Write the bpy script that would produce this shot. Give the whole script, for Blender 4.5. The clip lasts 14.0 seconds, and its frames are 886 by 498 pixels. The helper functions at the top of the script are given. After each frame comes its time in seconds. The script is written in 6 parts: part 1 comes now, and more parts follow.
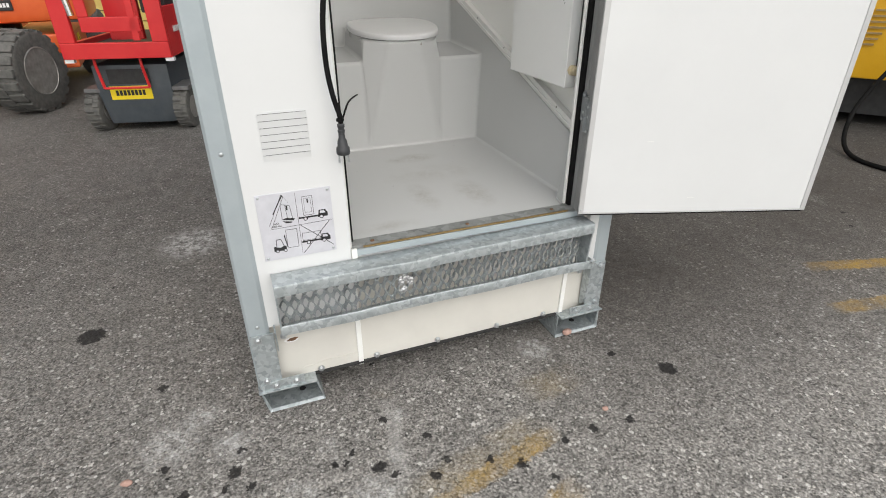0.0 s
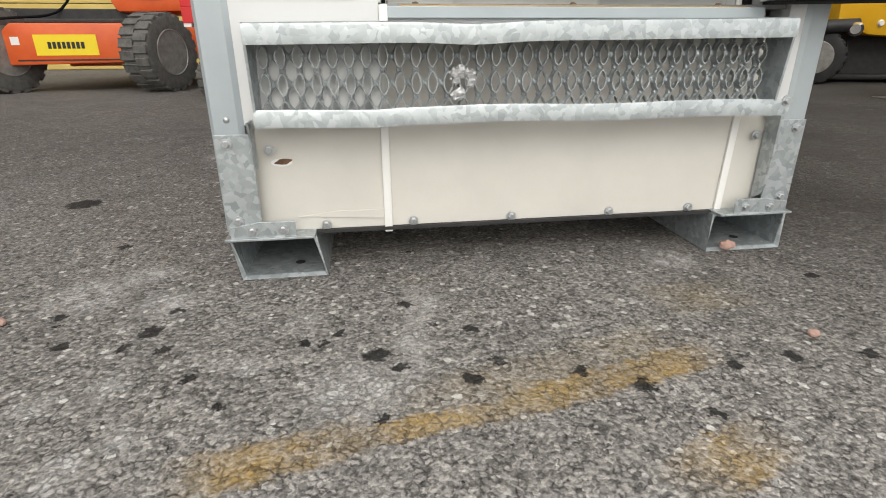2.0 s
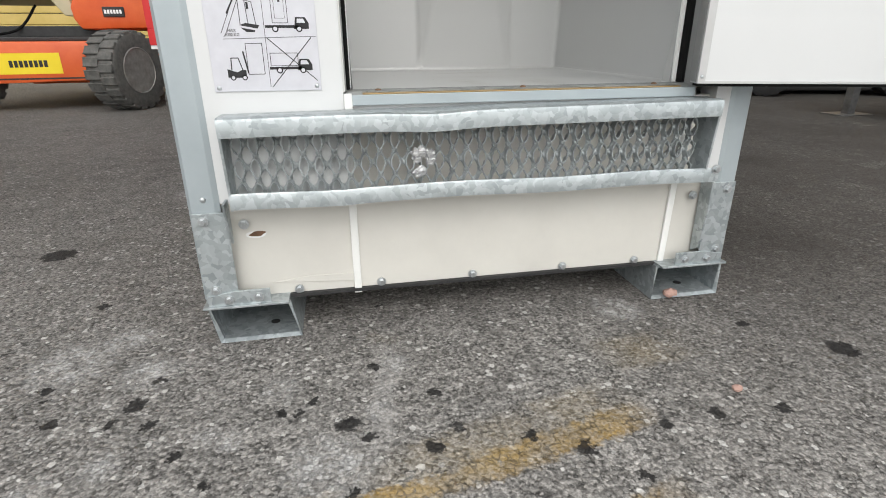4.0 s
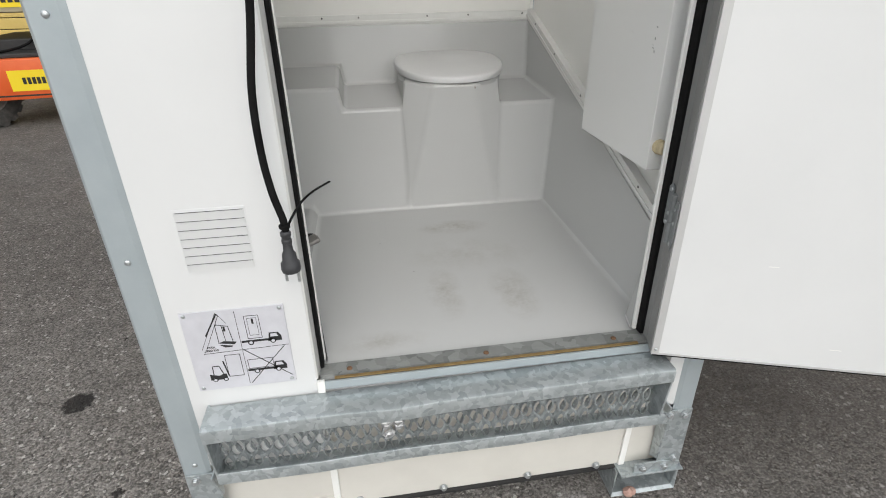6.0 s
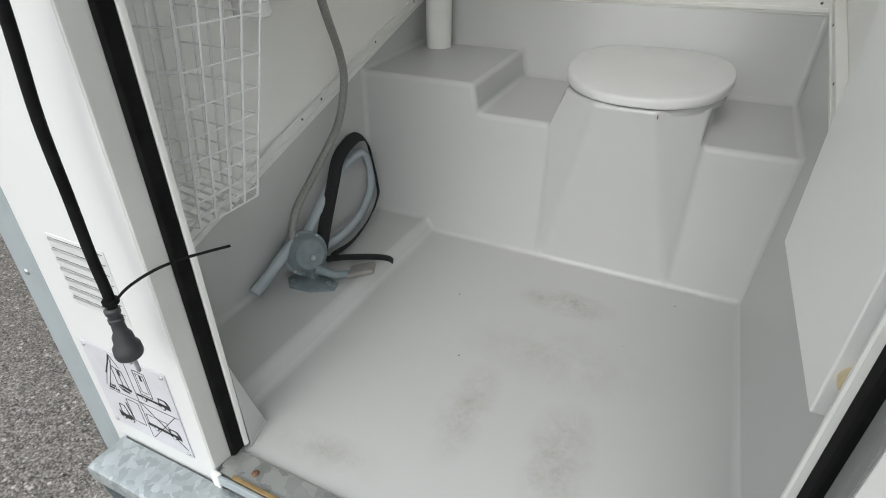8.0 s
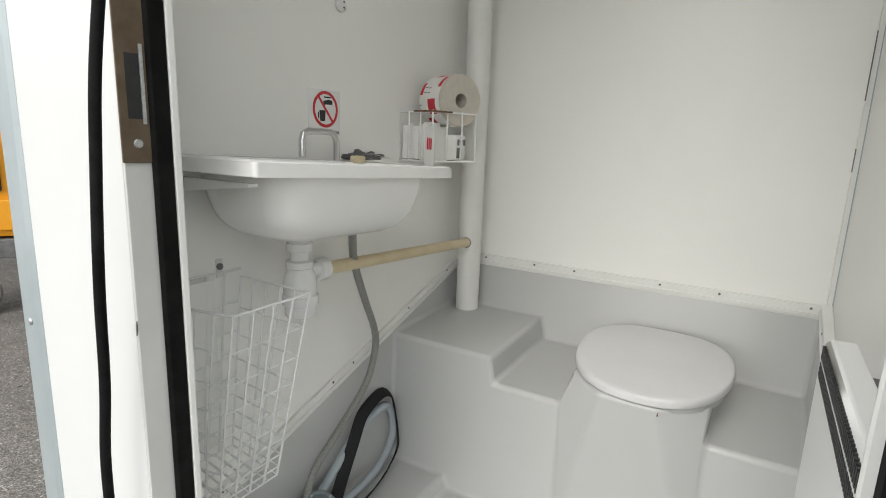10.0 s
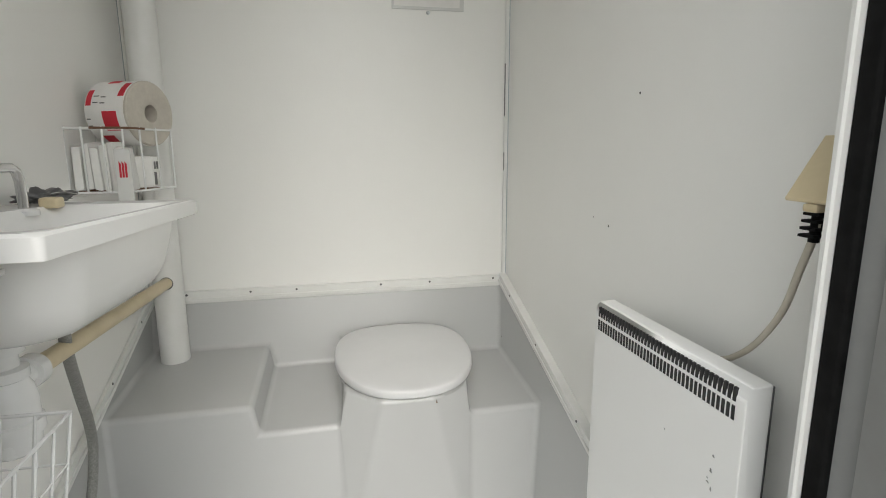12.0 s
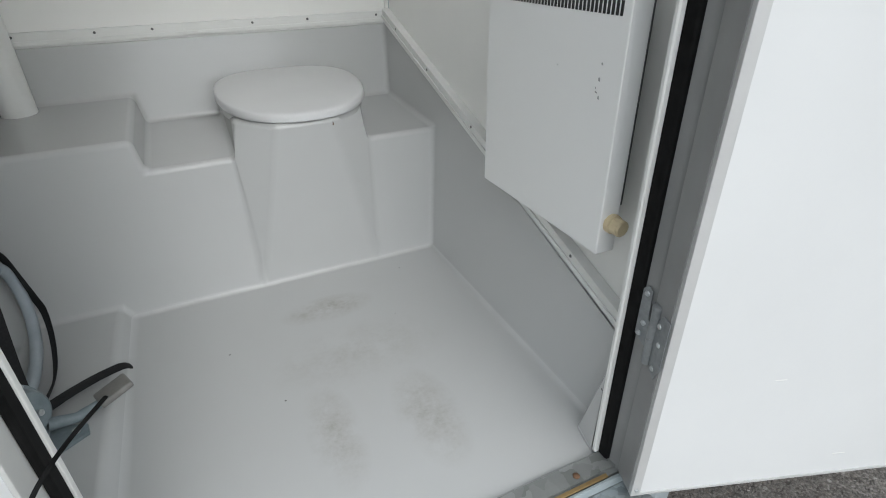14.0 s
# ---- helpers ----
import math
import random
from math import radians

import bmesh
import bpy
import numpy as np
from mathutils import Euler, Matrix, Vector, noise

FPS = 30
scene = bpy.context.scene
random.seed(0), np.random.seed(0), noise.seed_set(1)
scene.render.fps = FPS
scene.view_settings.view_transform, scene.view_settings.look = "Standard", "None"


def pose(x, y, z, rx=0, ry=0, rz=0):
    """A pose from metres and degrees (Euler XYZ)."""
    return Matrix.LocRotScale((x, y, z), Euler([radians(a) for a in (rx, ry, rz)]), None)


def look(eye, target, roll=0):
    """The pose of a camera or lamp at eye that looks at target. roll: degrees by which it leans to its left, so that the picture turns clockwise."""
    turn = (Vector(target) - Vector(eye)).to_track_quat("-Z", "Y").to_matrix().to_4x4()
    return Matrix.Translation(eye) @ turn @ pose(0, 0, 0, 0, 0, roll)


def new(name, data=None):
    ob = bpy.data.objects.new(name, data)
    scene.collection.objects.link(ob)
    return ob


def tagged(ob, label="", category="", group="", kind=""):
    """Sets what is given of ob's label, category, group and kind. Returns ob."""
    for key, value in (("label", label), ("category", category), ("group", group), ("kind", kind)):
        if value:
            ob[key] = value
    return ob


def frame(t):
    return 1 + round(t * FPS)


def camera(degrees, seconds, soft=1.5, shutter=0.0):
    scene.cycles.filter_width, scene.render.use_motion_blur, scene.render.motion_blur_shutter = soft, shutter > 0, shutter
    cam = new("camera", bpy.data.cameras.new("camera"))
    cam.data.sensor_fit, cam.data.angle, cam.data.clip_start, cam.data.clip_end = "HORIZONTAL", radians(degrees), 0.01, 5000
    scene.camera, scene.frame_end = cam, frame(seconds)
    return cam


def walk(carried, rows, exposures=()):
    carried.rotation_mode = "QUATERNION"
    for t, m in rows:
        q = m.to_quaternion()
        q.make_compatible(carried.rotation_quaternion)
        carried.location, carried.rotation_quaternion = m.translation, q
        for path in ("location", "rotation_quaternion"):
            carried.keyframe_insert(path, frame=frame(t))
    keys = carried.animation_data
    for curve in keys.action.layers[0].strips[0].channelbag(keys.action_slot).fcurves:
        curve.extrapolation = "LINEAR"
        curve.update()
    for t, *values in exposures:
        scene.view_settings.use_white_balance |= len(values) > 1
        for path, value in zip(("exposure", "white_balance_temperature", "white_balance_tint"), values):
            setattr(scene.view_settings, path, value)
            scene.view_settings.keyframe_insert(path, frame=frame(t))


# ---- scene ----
cam = camera(79.8, 14.0, soft=1.0)
PATH = [
    (0, (0.073, -1.164, 1.075), (0.708, 0.477, 0.125), -0.2),
    (0.5, (0.202, -1.022, 0.928), (0.741, 0.684, 0.035), 0.7),
    (1, (0.195, -0.923, 0.72), (0.601, 0.849, -0.114), 0.5),
    (1.5, (0.201, -0.909, 0.533), (0.515, 0.907, -0.244), 0.3),
    (2, (0.249, -0.912, 0.397), (0.51, 0.931, -0.335), -0.3),
    (2.2, (0.269, -0.925, 0.35), (0.518, 0.929, -0.358), -0.5),
    (4.3, (0.265, -0.944, 0.639), (0.639, 0.874, -0.107), -0.4),
    (4.5, (0.268, -0.946, 0.74), (0.654, 0.861, -0.024), -0.4),
    (5, (0.276, -0.973, 0.966), (0.683, 0.809, 0.156), -0.6),
    (5.5, (0.316, -0.939, 1.07), (0.69, 0.828, 0.209), -1.0),
    (6, (0.4, -0.784, 1.112), (0.663, 0.971, 0.189), -1.0),
    (6.5, (0.503, -0.649, 1.132), (0.573, 1.083, 0.134), -0.8),
    (7, (0.678, -0.528, 1.13), (0.481, 1.151, 0.062), -0.5),
    (7.5, (0.746, -0.381, 1.106), (0.281, 1.223, 0.005), 0.0),
    (8, (0.784, -0.298, 1.126), (0.056, 1.242, 0.079), 0.3),
    (8.5, (0.873, -0.277, 1.192), (-0.099, 1.215, 0.282), 0.3),
    (9, (0.904, -0.276, 1.252), (-0.212, 1.23, 0.555), 0.8),
    (9.2, (0.915, -0.28, 1.272), (-0.236, 1.241, 0.671), 0.9),
    (11.3, (0.621, -0.323, 1.372), (0.424, 1.651, 1.114), 0.6),
    (11.5, (0.59, -0.306, 1.358), (0.571, 1.675, 1.082), 0.3),
    (12, (0.526, -0.308, 1.366), (0.927, 1.614, 0.988), -0.3),
    (12.5, (0.444, -0.325, 1.345), (1.15, 1.468, 0.81), -0.5),
    (13, (0.378, -0.325, 1.293), (1.225, 1.335, 0.567), -0.6),
    (13.5, (0.382, -0.337, 1.223), (1.221, 1.243, 0.329), -0.6),
    (14, (0.466, -0.37, 1.152), (1.199, 1.201, 0.155), -0.8),
]
EXPOSE = [(0.0, 0.12, 6550, 9), (1.0, 0.05, 6500, 9), (2.2, 0.08, 6750, 9), (4.5, 0.12, 6350, 8), (5.0, 0.14, 6300, 7.5), (6.0, 0.05, 6450, 9), (7.0, 0.03, 6300, 7), (8.0, 0.2, 6350, 7), (9.2, 0.35, 6450, 7), (11.3, 0.5, 6600, 8), (12.5, 0.24, 6450, 7), (13.0, 0.08, 6250, 7), (14.0, 0.06, 6120, 7)]
walk(cam, [(t, look(eye, target, roll)) for t, eye, target, roll in PATH], EXPOSE)

# world and light: an overcast day
world = bpy.data.worlds.new("overcast")
scene.world = world
world.use_nodes = True
wn = world.node_tree
sky = wn.nodes.new("ShaderNodeTexSky")
sky.sky_type, sky.sun_disc = "NISHITA", False
sky.sun_elevation, sky.sun_rotation = radians(44), radians(181)
sky.air_density, sky.dust_density, sky.ozone_density = 1.0, 4.0, 0.6
soft_sky = wn.nodes.new("ShaderNodeHueSaturation")
soft_sky.inputs["Saturation"].default_value = 0.32
wn.links.new(sky.outputs[0], soft_sky.inputs["Color"])
wn.links.new(soft_sky.outputs[0], wn.nodes["Background"].inputs[0])
wn.nodes["Background"].inputs[1].default_value = 0.13
sun = new("sun", bpy.data.lights.new("sun", "SUN"))
sun.data.energy, sun.data.angle, sun.data.color = 2.0, radians(130), (0.97, 0.99, 0.985)
sun.matrix_world = look((-0.1, -4.1, 3.9), (0, 0, 0))


# ---------------------------------------------------------------- materials
def material(name, a, b=None, rough=0.5, metal=0.0, size=8.0, bump=0.0, bump_size=120.0, rough_var=0.08, specular=0.5, coat=0.0, detail=6.0):
    """Principled paint, metal or plastic: two colours mixed by a broad and a fine noise, in metres."""
    m = bpy.data.materials.new(name)
    m.use_nodes = True
    t = m.node_tree
    p = t.nodes["Principled BSDF"]
    p.inputs["Metallic"].default_value = metal
    p.inputs["Specular IOR Level"].default_value = specular
    p.inputs["Coat Weight"].default_value = coat
    co = t.nodes.new("ShaderNodeTexCoord")
    n1 = t.nodes.new("ShaderNodeTexNoise")
    n1.inputs["Scale"].default_value, n1.inputs["Detail"].default_value = size, detail
    n1.inputs["Roughness"].default_value = 0.62
    t.links.new(co.outputs["Object"], n1.inputs["Vector"])
    ramp = t.nodes.new("ShaderNodeValToRGB")
    ramp.color_ramp.elements[0].position, ramp.color_ramp.elements[1].position = 0.32, 0.68
    ramp.color_ramp.elements[0].color = (*a, 1)
    ramp.color_ramp.elements[1].color = (*(b or [min(1, v * 1.08) for v in a]), 1)
    t.links.new(n1.outputs["Fac"], ramp.inputs[0])
    t.links.new(ramp.outputs[0], p.inputs["Base Color"])
    r = t.nodes.new("ShaderNodeMapRange")
    r.inputs["To Min"].default_value, r.inputs["To Max"].default_value = max(0.02, rough - rough_var), rough + rough_var
    t.links.new(n1.outputs["Fac"], r.inputs["Value"])
    t.links.new(r.outputs[0], p.inputs["Roughness"])
    if bump:
        n2 = t.nodes.new("ShaderNodeTexNoise")
        n2.inputs["Scale"].default_value, n2.inputs["Detail"].default_value = bump_size, 4
        t.links.new(co.outputs["Object"], n2.inputs["Vector"])
        k = t.nodes.new("ShaderNodeBump")
        k.inputs["Strength"].default_value, k.inputs["Distance"].default_value = bump, 0.002
        t.links.new(n2.outputs["Fac"], k.inputs["Height"])
        t.links.new(k.outputs[0], p.inputs["Normal"])
    return m


def node(t, kind, **values):
    n = t.nodes.new(kind)
    for k, v in values.items():
        n.inputs[k.replace("_", " ")].default_value = v
    return n


def calc(t, op, a, b=None, c=None, clamp=False):
    n = t.nodes.new("ShaderNodeMath")
    n.operation, n.use_clamp = op, clamp
    for i, v in enumerate((a, b, c)):
        if v is None:
            continue
        if isinstance(v, (int, float)):
            n.inputs[i].default_value = v
        else:
            t.links.new(v, n.inputs[i])
    return n.outputs[0]


def blend(t, fac, a, b):
    n = t.nodes.new("ShaderNodeMix")
    n.data_type = "RGBA"
    for i, v in ((0, fac), (6, a), (7, b)):
        if isinstance(v, tuple):
            n.inputs[i].default_value = (*v, 1)
        elif isinstance(v, (int, float)):
            n.inputs[i].default_value = v
        else:
            t.links.new(v, n.inputs[i])
    return n.outputs[2]


def galvanised(name, a, b, metal=0.55, rough=0.42, spangle=45.0):
    """Hot-dip zinc: crystal spangle, white bloom and dull streaks."""
    m = bpy.data.materials.new(name)
    m.use_nodes = True
    t = m.node_tree
    p = t.nodes["Principled BSDF"]
    co = t.nodes.new("ShaderNodeTexCoord").outputs["Object"]
    v = node(t, "ShaderNodeTexVoronoi", Scale=spangle, Randomness=1.0)
    warp = node(t, "ShaderNodeTexNoise", Scale=30.0, Detail=3.0)
    t.links.new(co, warp.inputs["Vector"])
    add = t.nodes.new("ShaderNodeVectorMath")
    add.operation = "MULTIPLY_ADD"
    add.inputs[1].default_value = (0.03, 0.03, 0.03)
    t.links.new(warp.outputs["Color"], add.inputs[0])
    t.links.new(co, add.inputs[2])
    t.links.new(add.outputs[0], v.inputs["Vector"])
    sep = t.nodes.new("ShaderNodeSeparateColor")
    t.links.new(v.outputs["Color"], sep.inputs[0])
    bloom = node(t, "ShaderNodeTexNoise", Scale=14.0, Detail=8.0, Roughness=0.7)
    t.links.new(co, bloom.inputs["Vector"])
    mixv = calc(t, "ADD", calc(t, "MULTIPLY", sep.outputs[0], 0.55), calc(t, "MULTIPLY", bloom.outputs["Fac"], 0.5))
    t.links.new(blend(t, calc(t, "MULTIPLY", mixv, 1.0, clamp=True), a, b), p.inputs["Base Color"])
    p.inputs["Metallic"].default_value = metal
    rr = calc(t, "ADD", calc(t, "MULTIPLY", sep.outputs[1], 0.22), rough - 0.14)
    t.links.new(rr, p.inputs["Roughness"])
    k = node(t, "ShaderNodeBump", Strength=0.25, Distance=0.001)
    t.links.new(bloom.outputs["Fac"], k.inputs["Height"])
    t.links.new(k.outputs[0], p.inputs["Normal"])
    return m


def asphalt(spots, paint, chalks):
    """Worn yard asphalt: pale aggregate, fine cracks, oil spots, chalk and rubbed yellow paint."""
    m = bpy.data.materials.new("asphalt")
    m.use_nodes = True
    t = m.node_tree
    p = t.nodes["Principled BSDF"]
    co = t.nodes.new("ShaderNodeTexCoord").outputs["Object"]
    broad = node(t, "ShaderNodeTexNoise", Scale=1.1, Detail=6.0, Roughness=0.6)
    mid = node(t, "ShaderNodeTexNoise", Scale=9.0, Detail=6.0, Roughness=0.65)
    fine = node(t, "ShaderNodeTexNoise", Scale=150.0, Detail=4.0, Roughness=0.7)
    stone = node(t, "ShaderNodeTexVoronoi", Scale=170.0)
    speck = node(t, "ShaderNodeTexVoronoi", Scale=75.0)
    drops = node(t, "ShaderNodeTexVoronoi", Scale=9.0)
    wob = node(t, "ShaderNodeTexNoise", Scale=55.0, Detail=6.0, Roughness=0.7)
    crack = node(t, "ShaderNodeTexVoronoi", Scale=100.0)
    crack.feature = "DISTANCE_TO_EDGE"
    flake = node(t, "ShaderNodeTexNoise", Scale=34.0, Detail=8.0, Roughness=0.8)
    t.links.new(co, flake.inputs["Vector"])
    for n in (broad, mid, fine, stone, speck, wob):
        t.links.new(co, n.inputs["Vector"])
    jog = t.nodes.new("ShaderNodeVectorMath")
    jog.operation = "MULTIPLY_ADD"
    jog.inputs[1].default_value = (0.012, 0.012, 0.0)
    t.links.new(fine.outputs["Color"], jog.inputs[0])
    t.links.new(co, jog.inputs[2])
    t.links.new(jog.outputs[0], speck.inputs["Vector"])
    t.links.new(jog.outputs[0], crack.inputs["Vector"])
    warp = t.nodes.new("ShaderNodeVectorMath")
    warp.operation = "MULTIPLY_ADD"
    warp.inputs[1].default_value = (0.05, 0.05, 0.0)
    t.links.new(wob.outputs["Color"], warp.inputs[0])
    t.links.new(co, warp.inputs[2])
    shift = t.nodes.new("ShaderNodeVectorMath")
    shift.inputs[1].default_value = (-0.025, -0.025, 0.0)
    t.links.new(warp.outputs[0], shift.inputs[0])
    warped = shift.outputs[0]
    t.links.new(warped, drops.inputs["Vector"])
    # aggregate
    base = blend(t, calc(t, "MULTIPLY_ADD", broad.outputs["Fac"], 2.2, -0.6, clamp=True), (0.195, 0.182, 0.168), (0.33, 0.314, 0.294))
    base = blend(t, calc(t, "MULTIPLY_ADD", mid.outputs["Fac"], 2.4, -0.85, clamp=True), base, (0.365, 0.344, 0.321))
    col = t.nodes.new("ShaderNodeSeparateColor")
    t.links.new(stone.outputs["Color"], col.inputs[0])
    grain = calc(t, "MULTIPLY_ADD", col.outputs[0], 0.75, 0.5)
    grain = calc(t, "MULTIPLY", grain, calc(t, "MULTIPLY_ADD", fine.outputs["Fac"], 2.7, -0.42, clamp=False))
    rift = calc(t, "MULTIPLY", calc(t, "MULTIPLY_ADD", crack.outputs["Distance"], -9.0, 1.0, clamp=True), calc(t, "MULTIPLY_ADD", flake.outputs["Fac"], 7.0, -3.3, clamp=True))
    grain = calc(t, "MULTIPLY", grain, calc(t, "MULTIPLY_ADD", rift, -0.65, 1.0))
    mul = t.nodes.new("ShaderNodeVectorMath")
    mul.operation = "SCALE"
    t.links.new(base, mul.inputs[0])
    t.links.new(grain, mul.inputs["Scale"])
    colour = mul.outputs[0]
    sc = t.nodes.new("ShaderNodeSeparateColor")
    t.links.new(speck.outputs["Color"], sc.inputs[0])
    pale = calc(t, "MULTIPLY", calc(t, "GREATER_THAN", sc.outputs[0], 0.82), calc(t, "LESS_THAN", speck.outputs["Distance"], calc(t, "MULTIPLY_ADD", sc.outputs[1], 0.35, 0.12)))
    colour = blend(t, calc(t, "MULTIPLY", pale, 0.8), colour, (0.62, 0.6, 0.57))
    # browner asphalt right of the cabin, with the shade there painted into its colour
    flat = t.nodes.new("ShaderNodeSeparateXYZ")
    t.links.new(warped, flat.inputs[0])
    side_shade = calc(t, "MULTIPLY", calc(t, "MULTIPLY_ADD", flat.outputs[0], 2.3, -1.5, clamp=True), calc(t, "MULTIPLY_ADD", flat.outputs[1], 1.2, 0.75, clamp=True))
    side_shade = calc(t, "MULTIPLY", side_shade, calc(t, "MULTIPLY_ADD", broad.outputs["Fac"], 1.4, 0.1, clamp=True))
    colour = blend(t, calc(t, "MULTIPLY", side_shade, 0.85), colour, (0.07, 0.06, 0.052))
    # paler before the cabin, darker further back: the yard's shade painted into the colour
    far_ramp = node(t, "ShaderNodeMapRange")
    far_ramp.inputs["From Min"].default_value, far_ramp.inputs["From Max"].default_value = -0.5, 1.7
    far_ramp.inputs["To Min"].default_value, far_ramp.inputs["To Max"].default_value = 0.0, 1.0
    t.links.new(calc(t, "MULTIPLY_ADD", broad.outputs["Fac"], 0.8, calc(t, "SUBTRACT", flat.outputs[1], 0.4)), far_ramp.inputs["Value"])
    far_shade = calc(t, "POWER", far_ramp.outputs[0], 0.55)
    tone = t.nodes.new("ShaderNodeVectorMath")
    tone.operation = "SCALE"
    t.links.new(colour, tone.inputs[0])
    t.links.new(calc(t, "MULTIPLY_ADD", far_shade, -0.66, 1.25), tone.inputs["Scale"])
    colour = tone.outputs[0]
    # chalky patches near the skids
    chalk = node(t, "ShaderNodeTexNoise", Scale=3.2, Detail=9.0, Roughness=0.75)
    t.links.new(co, chalk.inputs["Vector"])
    ck = calc(t, "MULTIPLY_ADD", chalk.outputs["Fac"], 6.0, -3.45, clamp=True)
    ck = calc(t, "MULTIPLY", ck, calc(t, "MULTIPLY_ADD", fine.outputs["Fac"], 7.0, -3.4, clamp=True))
    colour = blend(t, calc(t, "MULTIPLY", ck, 0.75), colour, (0.6, 0.58, 0.56))
    for x, y, r in chalks:
        d = calc(t, "SQRT", calc(t, "ADD", calc(t, "POWER", calc(t, "SUBTRACT", flat.outputs[0], x), 2.0), calc(t, "POWER", calc(t, "SUBTRACT", flat.outputs[1], y), 2.0)))
        q = calc(t, "MULTIPLY", calc(t, "MULTIPLY_ADD", d, -0.9 / r, 1.6, clamp=True), calc(t, "MULTIPLY_ADD", flake.outputs["Fac"], 8.0, -3.65, clamp=True))
        colour = blend(t, calc(t, "MULTIPLY", q, 0.75), colour, (0.66, 0.645, 0.63))
    # rubbed paint strokes: (x0, y0, x1, y1, half width, strength)
    pos = t.nodes.new("ShaderNodeSeparateXYZ")
    t.links.new(warped, pos.inputs[0])
    X, Y = pos.outputs[0], pos.outputs[1]
    worn = calc(t, "MULTIPLY_ADD", mid.outputs["Fac"], 2.6, -0.75, clamp=True)
    worn = calc(t, "MULTIPLY", worn, calc(t, "MULTIPLY_ADD", flake.outputs["Fac"], 4.0, -1.05, clamp=True))
    worn = calc(t, "MULTIPLY", worn, calc(t, "MULTIPLY_ADD", rift, -0.9, 1.0))
    for x0, y0, x1, y1, w, s, tint in paint:
        ln = math.hypot(x1 - x0, y1 - y0)
        ux, uy = (x1 - x0) / ln, (y1 - y0) / ln
        along = calc(t, "ADD", calc(t, "MULTIPLY", calc(t, "SUBTRACT", X, x0), ux), calc(t, "MULTIPLY", calc(t, "SUBTRACT", Y, y0), uy))
        side = calc(t, "ABSOLUTE", calc(t, "SUBTRACT", calc(t, "MULTIPLY", calc(t, "SUBTRACT", X, x0), uy), calc(t, "MULTIPLY", calc(t, "SUBTRACT", Y, y0), ux)))
        over = calc(t, "ABSOLUTE", calc(t, "SUBTRACT", along, ln / 2))
        k = calc(t, "MULTIPLY", calc(t, "MULTIPLY_ADD", side, -1 / (0.35 * w), 1 / 0.35, clamp=True), calc(t, "MULTIPLY_ADD", over, -12.0, 12.0 * ln / 2, clamp=True))
        colour = blend(t, calc(t, "MULTIPLY", calc(t, "MULTIPLY", k, worn), s), colour, tint)
    # oil spots: (x, y, radius)
    oil = None
    for x, y, r in spots:
        d = calc(t, "SQRT", calc(t, "ADD", calc(t, "POWER", calc(t, "SUBTRACT", X, x), 2.0), calc(t, "POWER", calc(t, "SUBTRACT", Y, y), 2.0)))
        k = calc(t, "MULTIPLY_ADD", d, -4.0 / r, 4.2, clamp=True)
        oil = k if oil is None else calc(t, "MAXIMUM", oil, k)
    dc = t.nodes.new("ShaderNodeSeparateColor")
    t.links.new(drops.outputs["Color"], dc.inputs[0])
    size = calc(t, "MULTIPLY_ADD", calc(t, "POWER", dc.outputs[1], 4.0), 0.09, 0.03)
    k = calc(t, "MULTIPLY", calc(t, "GREATER_THAN", dc.outputs[0], 0.5), calc(t, "LESS_THAN", drops.outputs["Distance"], size))
    oil = calc(t, "MAXIMUM", oil, k)
    colour = blend(t, calc(t, "MULTIPLY", oil, 0.9), colour, (0.016, 0.015, 0.015))
    t.links.new(colour, p.inputs["Base Color"])
    p.inputs["Roughness"].default_value = 0.9
    p.inputs["Specular IOR Level"].default_value = 0.3
    h = calc(t, "ADD", calc(t, "MULTIPLY", stone.outputs["Distance"], -0.6), fine.outputs["Fac"])
    h = calc(t, "ADD", h, calc(t, "MULTIPLY", rift, -1.2))
    k = node(t, "ShaderNodeBump", Strength=0.85, Distance=0.005)
    t.links.new(h, k.inputs["Height"])
    t.links.new(k.outputs[0], p.inputs["Normal"])
    return m


